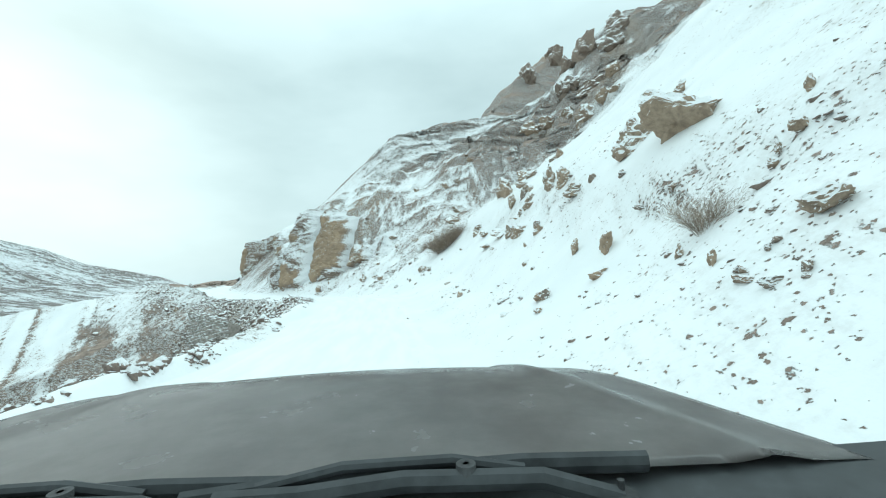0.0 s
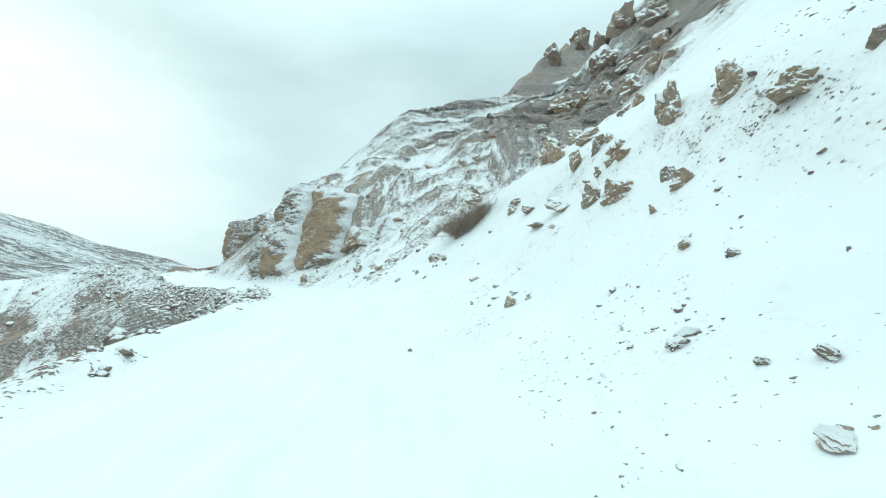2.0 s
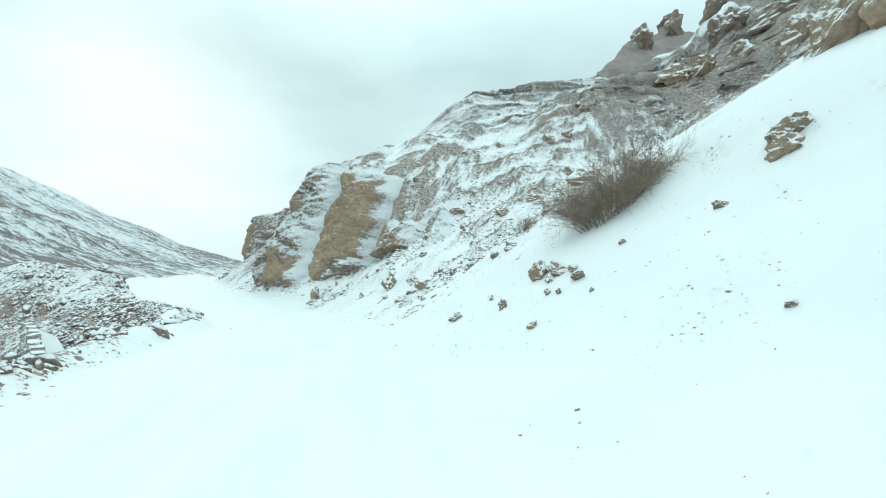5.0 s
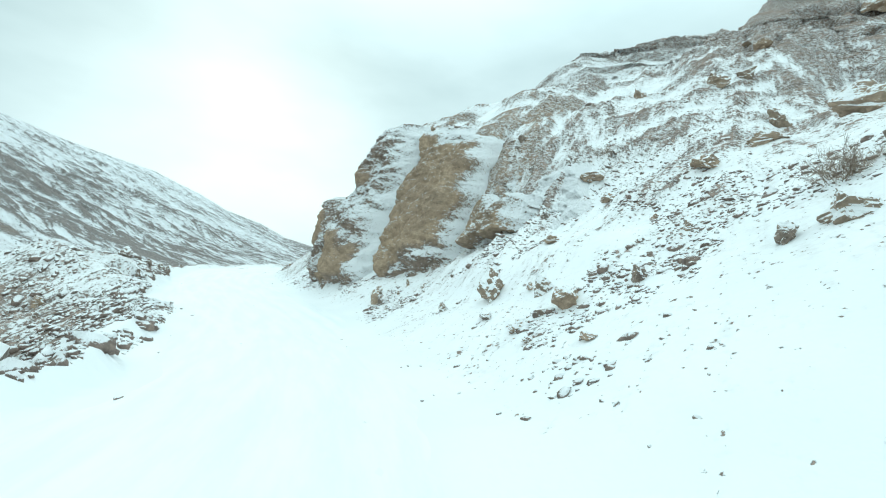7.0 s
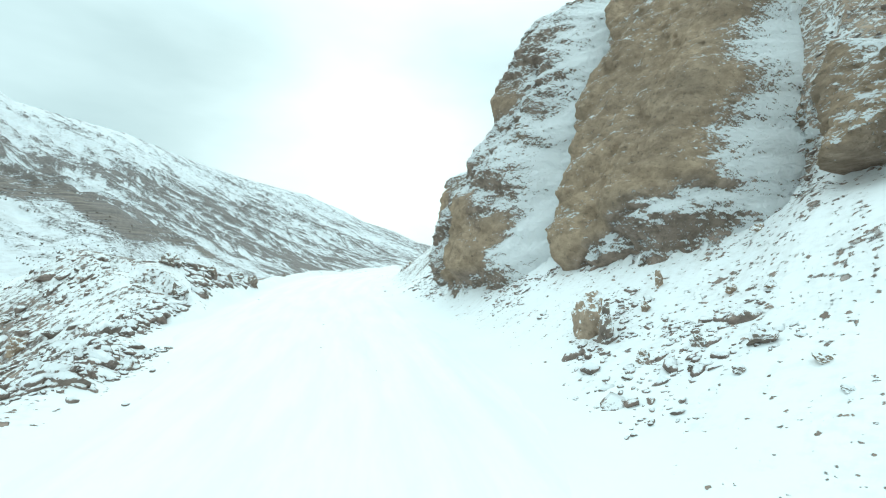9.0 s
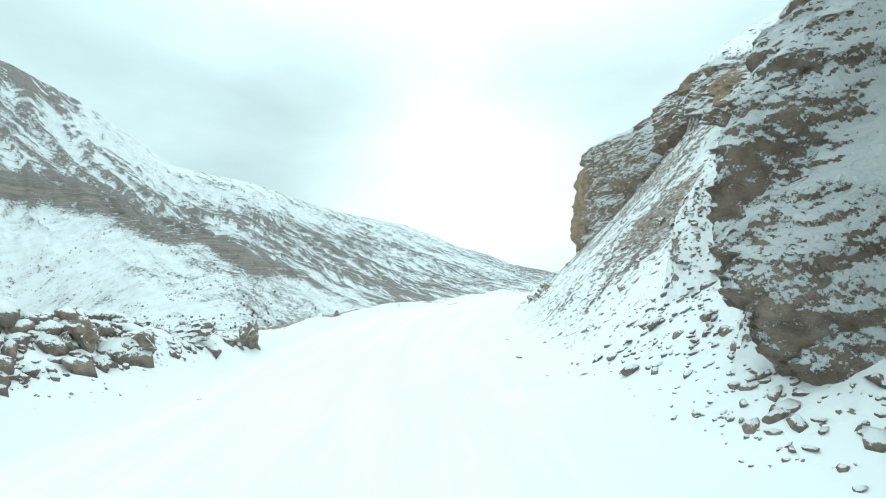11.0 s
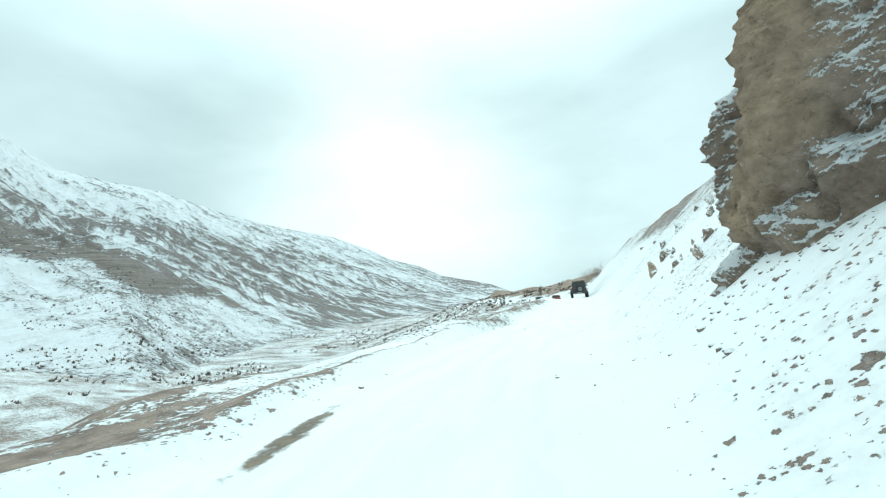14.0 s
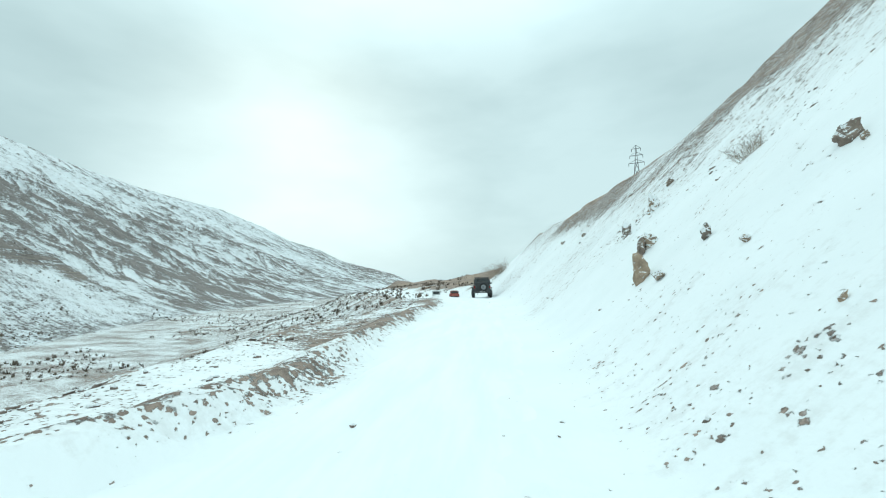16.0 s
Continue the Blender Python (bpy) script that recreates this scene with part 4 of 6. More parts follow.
# ---- rock faces beside the track ----
def rock_face(name, label, s0, s1, panels, step=0.06):
    """Broken rock standing out of the hillside. panels: place, half width, lowest and highest part (0 to 1) that is clean tan rock."""
    ss, qq = np.meshgrid(np.arange(s0, s1, step), np.linspace(-0.10 if s0 < 50 else -0.28, 1.06, 150 if s0 < 50 else 170))
    shp = ss.shape
    ss, qq = ss.ravel(), qq.ravel()
    fh, at = table(np.minimum(ss, 72.6), FACE_H), table(ss, FACE_AT)
    low = table(ss, RISE_LOW)
    foot = low * at
    sf = ss - 0.40 * np.maximum(fh - foot, 0) / table(ss, FACE_STEEP) * np.clip(qq, 0, 1) * (s0 < 50)
    sf = sf + 0.9 * fbm((foot + (fh - foot) * qq) * 0.5, ss * 0.12, 4, 419)
    cleft = sum(dep * np.exp(-((sf - c) / wid) ** 2) for c, wid, dep in CLEFTS)
    run = np.maximum((fh - foot) / table(ss, FACE_STEEP), 0.3)
    fe = run * np.clip(qq, 0, 1.06) ** (1 / 0.9)
    lean = 1.1 * fbm(ss * 0.45, at * 0.05, 4, 21) + 0.35 * fbm(ss * 2.0, at * 0.6, 3, 23)
    e = fe + at + cleft - lean * smooth(0, 4, fh)
    h = foot + (fh - foot) * qq
    wob = 0.7 * fbm(ss * 0.22, (e + 2) * 0.05, 3, 5)
    d = table(ss, RIGHT) + wob + e
    smooth_rock = np.zeros_like(ss)
    for c, wid, lo, hi in panels:
        wig = 0.9 * fbm(qq * 4, ss * 0.9, 4, 411)
        smooth_rock = np.maximum(smooth_rock, smooth(wid + 0.3, wid - 0.1, np.abs(sf - c + wig)) * smooth(lo - 0.04, lo + 0.04, qq + 0.30 * wig + 0.05 * (sf - c)) * smooth(hi + 0.06, hi - 0.06, qq + 0.4 * wig))
    blocks = np.abs(2 * vnoise(ss * 1.1 + 0.4 * h, h * 0.8 - 0.3 * ss, 421) - 1)
    ledge = np.abs(2 * vnoise(h * 1.3 + 0.5 * ss + 1.5 * fbm(ss * 0.5, h * 0.5, 2, 425), ss * 0.15, 427) - 1)
    out = 0.10 + 0.65 * fbm(ss * 0.8, h * 0.5, 4, 431) + 0.34 * (blocks - 0.5) * (1 - 0.3 * smooth_rock) + 0.22 * smooth_rock + (0.16 if s0 < 50 else 0.06) * (ledge - 0.5)
    out += (0.22 * ridged(ss * 1.6 + h, h * 1.9 - ss * 0.5, 3, 441) - 0.12) * (1 - 0.55 * smooth_rock) + 0.20 * fbm(ss * 4, h * 4, 4, 451) + 0.09 * (ridged(ss * 5 + h, h * 5, 2, 453) - 0.6)
    crack = 1 - np.abs(2 * vnoise(ss * 2.3 + 1.2 * fbm(ss, h, 2, 455), h * 0.55, 457) - 1)
    plate = vnoise(np.floor(ss * 2.6 + 0.8 * h), np.floor(h * 2.2 - 0.5 * ss + 0.7 * vnoise(ss * 2.6, h * 2, 459)), 463)
    out += ((0.16 if s0 < 50 else 0.15) * (plate - 0.5) - (0.14 if s0 < 50 else 0.2) * smooth(0.86, 1.0, crack)) * (1 - 0.6 * smooth_rock)
    out += 0.075 * (ridged(ss * 9 + 2 * h, h * 8 - ss, 2, 465) - 0.6) + 0.05 * fbm(ss * 13, h * 13, 2, 467)
    out -= sum(np.minimum(0.75, dep) * np.exp(-((sf - c) / wid) ** 2) for c, wid, dep in CLEFTS)
    out -= 0.7 * smooth(0.12, -0.08, qq) * (s0 < 50) - (0.08 * smooth(0.15, -0.25, qq) * smooth(69.6, 70.6, ss) - 1.2 * smooth(0.12, -0.08, qq) * smooth(70.6, 69.6, ss) + 0.30 * smooth(0.95, 0.2, qq) * smooth(71.5, 72.6, ss) - 0.22 * smooth(0.30, -0.10, qq) * smooth(70.5, 71.5, ss)) * (s0 > 50) + 0.8 * smooth(0.97, 1.06, qq) + 2.6 * smooth(0.7, 0.0, np.minimum(ss - s0, s1 - step - ss))
    out -= 0.9 * smooth(45.8, 45.0, sf) * smooth(0.6, 0.1, smooth_rock) * (s0 < 50)
    x, y = place(ss, d - out)
    z = np.interp(ss + S_ZERO, S_ALL, LINE[:, 2]) + h + 0.12 * fbm(ss * 1.5, qq * 4, 3, 461)
    me = sheet(name, x, y, z, shp)
    attribute(me, "tan", np.clip(smooth_rock + (0.2 if s0 > 50 else 0.1) + 0.25 * smooth(0.05, 0.3, fbm(ss * 0.8, h * 0.6, 3, 471)), 0, 1))
    attribute(me, "drift", (0.30 if s0 < 50 else 0.28) + 0.14 * smooth(0.6, 0.9, qq) * smooth(50, 46, ss) + 0.2 * smooth(47, 44, ss) + 0.12 * np.exp(-((ss - 49.0) / 1.2) ** 2) + (0.18 + 0.48 * vnoise(ss * 1.6, h * 0.7, 485)) * np.clip(sum(np.exp(-((sf - c) / (wid * 0.9)) ** 2) for c, wid, dep in CLEFTS), 0, 1) - 0.44 * smooth_rock + 0.24 * fbm(ss * 0.9, h * 0.35, 4, 481) + 0.14 * fbm(ss * 3.0, h * 2.0, 3, 483))
    me.materials.append(M_FACE)
    return tagged(new(name, me), label, "cliff", kind="structure")


rock_face("cliff_1", "weathered tan rock face with snow in its clefts", 39.5, 55.5, [(43.7, 1.35, 0.22, 0.52), (47.3, 1.5, 0.08, 0.97), (51.2, 0.85, 0.05, 0.30), (51.6, 0.5, 0.62, 0.72)])
rock_face("cliff_2", "upright snow-dusted rock buttress above the track", 58.0, 73.85, [(61.0, 0.5, 0.5, 0.9), (66.0, 0.5, 0.5, 0.8), (71.9, 0.55, 0.0, 0.8)])


# ---- loose rocks ----
def part(name, bm_or_mesh, mat, parent, label=""):
    me = bm_or_mesh
    if isinstance(me, bmesh.types.BMesh):
        me = bpy.data.meshes.new(name)
        bm_or_mesh.normal_update()
        bm_or_mesh.to_mesh(me)
        bm_or_mesh.free()
    if mat and not me.materials:
        me.materials.append(mat)
    ob = new(name, me)
    if parent:
        ob.parent = parent
    if label:
        tagged(ob, label)
    return ob


def rock_mesh(seed, mat, rough=0.75, sub=4):
    """An angular block about 1 m across: a sphere cut by random planes, then roughened."""
    rng = random.Random(seed)
    bm = bmesh.new()
    bmesh.ops.create_icosphere(bm, subdivisions=sub, radius=0.62)
    cuts = []
    for _ in range(13):
        v = Vector((rng.gauss(0, 1), rng.gauss(0, 1), rng.gauss(0, 0.8))).normalized()
        cuts.append((v, rng.uniform(0.24, 0.44)))
    off = Vector((seed * 3.7, seed * 1.3, 0))
    for v in bm.verts:
        for nrm, far in cuts:
            over = v.co.dot(nrm) - far
            if over > 0:
                v.co -= nrm * over * 0.97
        v.co += v.co.normalized() * (0.10 * noise.noise(v.co * 3 + off) + 0.06 * noise.noise(v.co * 7 + off) + 0.035 * noise.noise(v.co * 16 + off)) * rough * 2
    me = bpy.data.meshes.new("rock")
    bm.to_mesh(me)
    bm.free()
    me.materials.append(mat)
    return me


ROCKS = [rock_mesh(k, M_ROCK if k % 2 else M_TANROCK) for k in range(14)]
# plan position, width, height
ROCKS_LOWER = [(3.6, 4, 0.19, 0.08), (3.5, 3.9, 0.13, 0.05), (4.3, 4.4, 0.66, 0.24), (3.4, 4.2, 0.23, 0.1), (3.4, 4.6, 0.24, 0.11), (3.9, 4.7, 0.19, 0.09), (3.8, 4.7, 0.13, 0.08), (3.5, 4.7, 0.14, 0.09), (3.5, 4.8, 0.17, 0.1), (4.3, 5.2, 0.18, 0.09), (3.6, 5.4, 0.15, 0.19), (5.1, 6.1, 0.21, 0.15), (5.5, 6, 0.33, 0.26), (5.3, 6.2, 0.14, 0.18), (3.8, 6.5, 0.19, 0.23), (6.1, 6.4, 0.23, 0.28), (6, 7.3, 0.2, 0.08), (3.4, 9, 0.46, 0.27), (5.1, 8.6, 0.24, 0.18), (4, 9.9, 0.57, 0.62), (2.2, 9.6, 0.26, 0.11), (2.6, 10.3, 0.36, 0.36), (3.7, 11.2, 0.28, 0.39), (6.3, 9.9, 2.4, 1.4), (6.5, 13, 1.7, 1.1)]
ROCKS_OUTCROP = [(1.6, 11, 0.3, 0.1), (2.2, 11.7, 0.21, 0.11), (2, 12.1, 0.17, 0.1), (1.8, 13.1, 0.25, 0.13), (5.2, 15.4, 1.06, 0.42), (4.1, 16.9, 0.68, 0.39), (3.5, 16.9, 0.23, 0.18), (4.2, 17.6, 0.32, 0.38), (5.3, 17.3, 0.67, 0.49), (3.7, 19.1, 1.21, 0.68), (5.5, 20, 0.95, 0.87), (4.8, 21.2, 1.04, 0.53), (2.5, 29.4, 0.72, 0.43), (5.1, 30.2, 1.35, 1.19)]
ROCKS_SHELF = [(1.1, 18, 0.13, 0.13), (0.7, 18.2, 0.35, 0.23), (1, 19.2, 0.43, 0.1), (0.3, 19.1, 0.14, 0.07), (0.5, 19.6, 0.27, 0.08), (3.5, 20.6, 0.72, 0.58), (-0.1, 20.1, 0.11, 0.13), (0.7, 21, 0.34, 0.1), (1.5, 21.4, 0.17, 0.06), (3.9, 21.6, 0.34, 0.21), (2.8, 22.3, 0.39, 0.13), (4.6, 22.7, 0.51, 0.25), (3.5, 23.6, 1.63, 0.55), (4.4, 23.4, 0.54, 0.14), (5.1, 22.8, 0.71, 0.46), (4.7, 23.2, 0.33, 0.21), (2.7, 24.2, 0.95, 0.19), (4.6, 25.4, 0.69, 0.76), (5.3, 24.7, 0.58, 0.64), (2.9, 27.1, 0.88, 0.51), (5.8, 27.6, 1.18, 0.4), (2.7, 29.7, 1.09, 0.55)]
ROCKS_BUSH_SIDE = [(-2, 28.7, 0.26, 0.17), (-0.9, 29.1, 0.16, 0.09), (-1.4, 29.7, 0.16, 0.11), (-1, 29.9, 0.45, 0.18), (-1.6, 30, 0.24, 0.14), (-1, 30.5, 0.31, 0.16), (-1.3, 30.8, 0.6, 0.28), (-1.5, 30.7, 0.31, 0.16), (-2.5, 30.5, 0.17, 0.22), (-1.7, 31.3, 0.58, 0.46), (-1.5, 31.4, 0.31, 0.27), (-2.8, 31.8, 0.18, 0.14), (-3.7, 31.7, 0.35, 0.22), (-1.8, 31.9, 0.26, 0.26), (-2.3, 35.9, 0.83, 0.39), (-2.9, 36.1, 0.36, 0.29), (-6.4, 38.5, 0.56, 0.49), (1.5, 43.2, 2.13, 1.12), (-1.1, 42.6, 1.14, 0.37), (2.1, 50.8, 1.06, 0.99), (2.5, 57.2, 1.26, 0.84), (4.8, 65.1, 2.08, 0.73)]
ROCKS_BLUFF_FOOT = [(-5.4, 35.7, 0.32, 0.17), (-6.4, 36.4, 0.24, 0.1), (-6.7, 37.1, 0.6, 0.23), (-5.8, 37.4, 0.72, 0.51), (-6.3, 37.4, 0.36, 0.21), (-7.6, 38.3, 0.45, 0.14), (-5.4, 38.1, 0.23, 0.13), (-3.6, 38.7, 0.31, 0.19), (-7.8, 39.5, 0.79, 0.53), (-9.2, 39.9, 0.37, 0.24), (-6.5, 40.7, 0.7, 0.26), (-13.7, 44.1, 0.56, 0.68), (-2.7, 41.5, 0.94, 0.31), (-7.2, 44.3, 0.5, 0.42), (-5, 45, 0.81, 0.4), (-5.7, 46.7, 1.3, 0.45), (0.8, 56, 1.64, 0.82), (-3.2, 55.9, 1.03, 0.74), (5, 62.5, 1.68, 0.67)]
ROCKS_CLIFF_FOOT = [(-10.9, 41.6, 0.11, 0.06), (-11, 42.1, 0.19, 0.07), (-11.6, 42.2, 0.16, 0.08), (-12, 42.5, 0.24, 0.08), (-11.4, 42.7, 0.41, 0.18), (-12.6, 42.9, 0.24, 0.17), (-12, 43, 0.2, 0.14), (-13.3, 43.7, 0.43, 0.74), (-11.3, 43.9, 0.21, 0.11), (-12.8, 45.1, 0.24, 0.29), (-11.4, 45.9, 0.28, 0.13), (-27.5, 54.2, 0.39, 0.19), (-27.9, 54.4, 0.24, 0.22), (-27.4, 54.6, 0.32, 0.23), (-27.8, 54.7, 0.13, 0.18), (-28.3, 55, 0.26, 0.15), (-27.9, 55.4, 0.16, 0.1), (-29, 55.7, 0.26, 0.15), (-28.4, 56, 0.24, 0.22), (-28.1, 56.2, 0.22, 0.13), (-27.7, 56.2, 0.14, 0.1), (-28.8, 56.2, 0.37, 0.18)]
ROCKS_LAST_SLOPE = [(-32.1, 66.6, 0.33, 0.43), (-33.5, 66.9, 0.09, 0.04), (-32, 67.6, 0.38, 0.38), (-33, 67.7, 0.16, 0.1), (-32.5, 68, 0.13, 0.15), (-32.8, 68.1, 0.12, 0.2), (-33, 68.1, 0.2, 0.2), (-33.4, 68.1, 0.09, 0.1), (-32.6, 68.9, 0.13, 0.17), (-31.5, 70.3, 0.24, 0.13), (-32.3, 71.1, 0.38, 0.27), (-33.6, 70.7, 0.18, 0.12), (-31.4, 71, 0.23, 0.28), (-31, 71.4, 0.58, 0.55), (-33.9, 72.5, 0.3, 0.3), (-34.7, 72.6, 0.31, 0.17), (-35.1, 73.7, 0.41, 1.26), (-34.9, 75.9, 0.59, 0.46), (-35.1, 75.8, 0.36, 0.74), (-34.8, 78.4, 0.56, 0.81), (-35.6, 78.4, 0.4, 0.75), (-34.2, 80.6, 0.38, 0.26)]
ROCKS_UPPER = [(8.7, 14.1, 0.6, 0.65), (4.8, 9.6, 0.45, 0.11), (5.2, 11.3, 0.4, 0.17), (5.5, 14.3, 0.36, 0.32), (5.5, 19.7, 0.86, 1.08), (5.4, 17.3, 0.74, 0.74), (6.9, 32.5, 1.41, 0.82), (5, 31.4, 1.84, 1.41), (8.8, 30.4, 1.03, 0.62), (5.1, 24.5, 0.5, 0.57), (5.5, 24.2, 0.55, 0.43), (5.2, 22.4, 0.67, 0.43), (4.8, 22.3, 0.47, 0.29), (7.1, 30.9, 1.27, 0.53), (8.7, 28.5, 0.72, 0.55)]
CRAGS = [(27.7, 80.6, 5.35, 4.28), (19.8, 71.4, 3.76, 2.35), (42.3, 89.4, 8.35, 5.97), (35.6, 91.5, 6.14, 6.14), (46.5, 148.5, 8.13, 8.13), (29.3, 124.3, 9.02, 7.52), (48.6, 157.2, 9.82, 4.91), (26.4, 80.8, 5.38, 4.48), (29.8, 73, 6.63, 3.12), (35.7, 92.4, 7.38, 4.22), (22.7, 59.7, 4.2, 3), (24.4, 56.5, 3.08, 1.68), (31.5, 68.8, 3.65, 2.19), (33.1, 96.2, 5.57, 3.34), (25.3, 54.6, 2.41, 1.61), (23.1, 69.9, 4.46, 2.6), (17.1, 72, 4.65, 1.94), (40.1, 87.2, 5.9, 3.93)]
ROCKS_E = [(-19.0, 38.1, 0.3, 0.2), (-20.0, 38.7, 0.3, 0.2), (-23.5, 40.4, 0.3, 0.2), (-25.0, 40.9, 0.5, 0.3), (-24.5, 41.8, 0.45, 0.3), (-26.2, 42.0, 0.7, 0.45), (-25.1, 42.6, 0.35, 0.25), (-27.0, 43.6, 0.5, 0.4), (-27.3, 44.2, 0.7, 0.5), (-28.6, 45.1, 0.9, 0.5), (-29.4, 46.3, 0.7, 0.6)]
pick = random.Random(7)


def put_rock(x, y, w, h, label, group, tan=None, sink=0.28):
    h = min(h, 1.3 * w + 0.1)
    k = pick.randrange(7) * 2 + (pick.random() < 0.5 if tan is None else 0 if tan else 1)
    ob = new("rock", ROCKS[int(k)])
    z = float(ground_at(x, y)[0])
    ob.matrix_world = pose(x, y, z + h * (0.5 - sink - (0.1 if w > 1 else 0)), pick.uniform(-12, 12), pick.uniform(-12, 12), pick.uniform(0, 360))
    w *= 0.9
    ob.scale = (w * pick.uniform(0.95, 1.2), w * pick.uniform(0.7, 1.0), h * 1.25)
    return tagged(ob, label, "rock", group)


for x, y, w, h in ROCKS_UPPER + ROCKS_LOWER + ROCKS_OUTCROP + ROCKS_SHELF + ROCKS_BUSH_SIDE + ROCKS_BLUFF_FOOT + ROCKS_CLIFF_FOOT + ROCKS_LAST_SLOPE:
    kind_ = "large tan boulder capped with snow on the slope" if w > 1.1 else "angular snow-capped rock lying on the slope" if w > 0.4 else "small brown stone poking out of the snow"
    put_rock(x, y, w, h, kind_, "rocks on the hillside", True if w > 0.5 else None)
for x, y, w, h in CRAGS:
    put_rock(x, y, w, h, "brown rocky crag on the snowy ridge", "crags on the ridge", w < 5.0, 0.3)
for x, y, w, h in ROCKS_E:
    put_rock(x, y, w, h, "brown rock on the snowy roadside mound", "rocks on the roadside mound", False)
for k in range(110):                                # more rocks, as the slope and the verge carry them
    if k < 35:
        s_, d_ = pick.uniform(9, 60), 3.0 + abs(pick.gauss(0, 1)) * 6
        w = min(0.35 + 0.03 * d_, 0.14 + abs(pick.gauss(0, 0.14)) * (1 + 0.07 * d_))
        lab, grp = "small brown stone poking out of the snow" if w < 0.4 else "angular snow-capped rock lying on the slope", "rocks on the hillside"
    elif k < 45:
        s_, d_ = pick.uniform(80, 112), 3.2 + abs(pick.gauss(0, 1)) * 5
        w = min(0.6, 0.12 + abs(pick.gauss(0, 0.12)))
        lab, grp = "small brown stone poking out of the snow", "rocks on the hillside"
    else:
        s_, d_ = pick.uniform(28, 66), -4.9 - abs(pick.gauss(0, 1)) * 4
        w = min(0.7, 0.18 + abs(pick.gauss(0, 0.15)))
        lab, grp = "brown rock on the snowy roadside mound", "rocks on the roadside mound"
    x_, y_ = place(s_, d_)
    put_rock(float(x_), float(y_), w, w * pick.uniform(0.5, 0.85), lab, grp)


def stones(name, label, x, y, size, seed, flat=0.85):
    """Many loose stones in one mesh; each an uneven block half sunk into the snow."""
    rng = np.random.default_rng(seed)
    bm = bmesh.new()
    bmesh.ops.create_icosphere(bm, subdivisions=1, radius=0.5)
    base = np.array([v.co[:] for v in bm.verts])
    tri = np.array([[v.index for v in f.verts] for f in bm.faces])
    bm.free()
    z = ground_at(x, y)
    n = len(x)
    jit = base[None] * rng.uniform(0.45, 1.35, (n, len(base), 1))
    a = rng.uniform(0, 6.283, n)
    sx, sy, sz = size * rng.uniform(0.9, 1.5, n), size * rng.uniform(0.6, 1.0, n), size * flat * rng.uniform(0.7, 1.2, n)
    px, py, pz = jit[..., 0] * sx[:, None], jit[..., 1] * sy[:, None], jit[..., 2] * sz[:, None]
    vx = x[:, None] + px * np.cos(a)[:, None] - py * np.sin(a)[:, None]
    vy = y[:, None] + px * np.sin(a)[:, None] + py * np.cos(a)[:, None]
    sl_x, sl_y = (ground_at(x + 0.2, y) - z) / 0.2, (ground_at(x, y + 0.2) - z) / 0.2
    sl_x, sl_y = np.clip(sl_x, -0.35, 0.35), np.clip(sl_y, -0.35, 0.35)
    vz = z[:, None] + pz + 0.04 * sz[:, None] + (vx - x[:, None]) * sl_x[:, None] + (vy - y[:, None]) * sl_y[:, None]
    co = np.stack([vx, vy, vz], 2).reshape(-1, 3)
    faces = (tri[None] + (np.arange(n) * len(base))[:, None, None]).reshape(-1, 3)
    me = bpy.data.meshes.new(name)
    me.vertices.add(len(co))
    me.vertices.foreach_set("co", co.astype(np.float32).ravel())
    me.loops.add(faces.size)
    me.loops.foreach_set("vertex_index", faces.astype(np.int32).ravel())
    me.polygons.add(len(faces))
    me.polygons.foreach_set("loop_start", (np.arange(len(faces)) * 3).astype(np.int32))
    me.update(calc_edges=True)
    me.materials.append(M_STONES)
    return tagged(new(name, me), label, "stones", kind="stuff")


def scatter(n, s_lo, s_hi, d_fun, seed, clump=0.35, keep=0.5):
    rng = np.random.default_rng(seed)
    s = rng.uniform(s_lo, s_hi, n * 4)
    d = d_fun(rng, n * 4)
    w = vnoise(s * clump, d * clump, seed) * 0.7 + vnoise(s * clump * 4, d * clump * 4, seed + 1) * 0.3
    m = w > keep
    s, d = s[m][:n], d[m][:n]
    x, y = place(s, d)
    return x, y, rng


sx_, sy_, rg = scatter(1500, -2, 44, lambda r, n: 1.6 + r.gamma(2.3, 3.4, n), 501, 0.35, 0.68)
stones("slope_stones", "scattered brown stones poking out of the hillside snow", sx_, sy_, np.clip(rg.lognormal(-3.0, 0.6, len(sx_)), 0.025, 0.35), 502, 0.65)
sx_, sy_, rg = scatter(9500, 34, 57, lambda r, n: 2.2 + r.gamma(1.8, 3.4, n), 511, 0.5)
stones("bluff_stones", "broken rock debris below and above the cliff", sx_, sy_, np.clip(rg.lognormal(-3.0, 0.65, len(sx_)), 0.03, 0.45), 512, 0.7)
sx_, sy_, rg = scatter(2000, 57, 74, lambda r, n: 1.8 + r.gamma(1.8, 2.6, n), 515, 0.6, 0.56)
stones("bluff_stones", "small dirty stones on the snowy foot of the buttress", sx_, sy_, np.clip(rg.lognormal(-3.1, 0.5, len(sx_)), 0.025, 0.25), 516, 0.6)
sx_, sy_, rg = scatter(1000, 74, 140, lambda r, n: 2.2 + r.gamma(1.8, 3.0, n), 521, 0.4, 0.64)
stones("slope_stones", "sparse stones on the smooth snow slope", sx_, sy_, np.clip(rg.lognormal(-2.9, 0.5, len(sx_)), 0.03, 0.3), 522, 0.6)
sx_, sy_, rg = scatter(2600, -6, 33, lambda r, n: -4.5 - r.gamma(1.2, 0.8, n), 531, 0.5, 0.45)
stones("verge_rubble", "dark rubble along the outer edge of the track", sx_, sy_, np.clip(rg.lognormal(-2.4, 0.65, len(sx_)), 0.04, 0.5), 532)
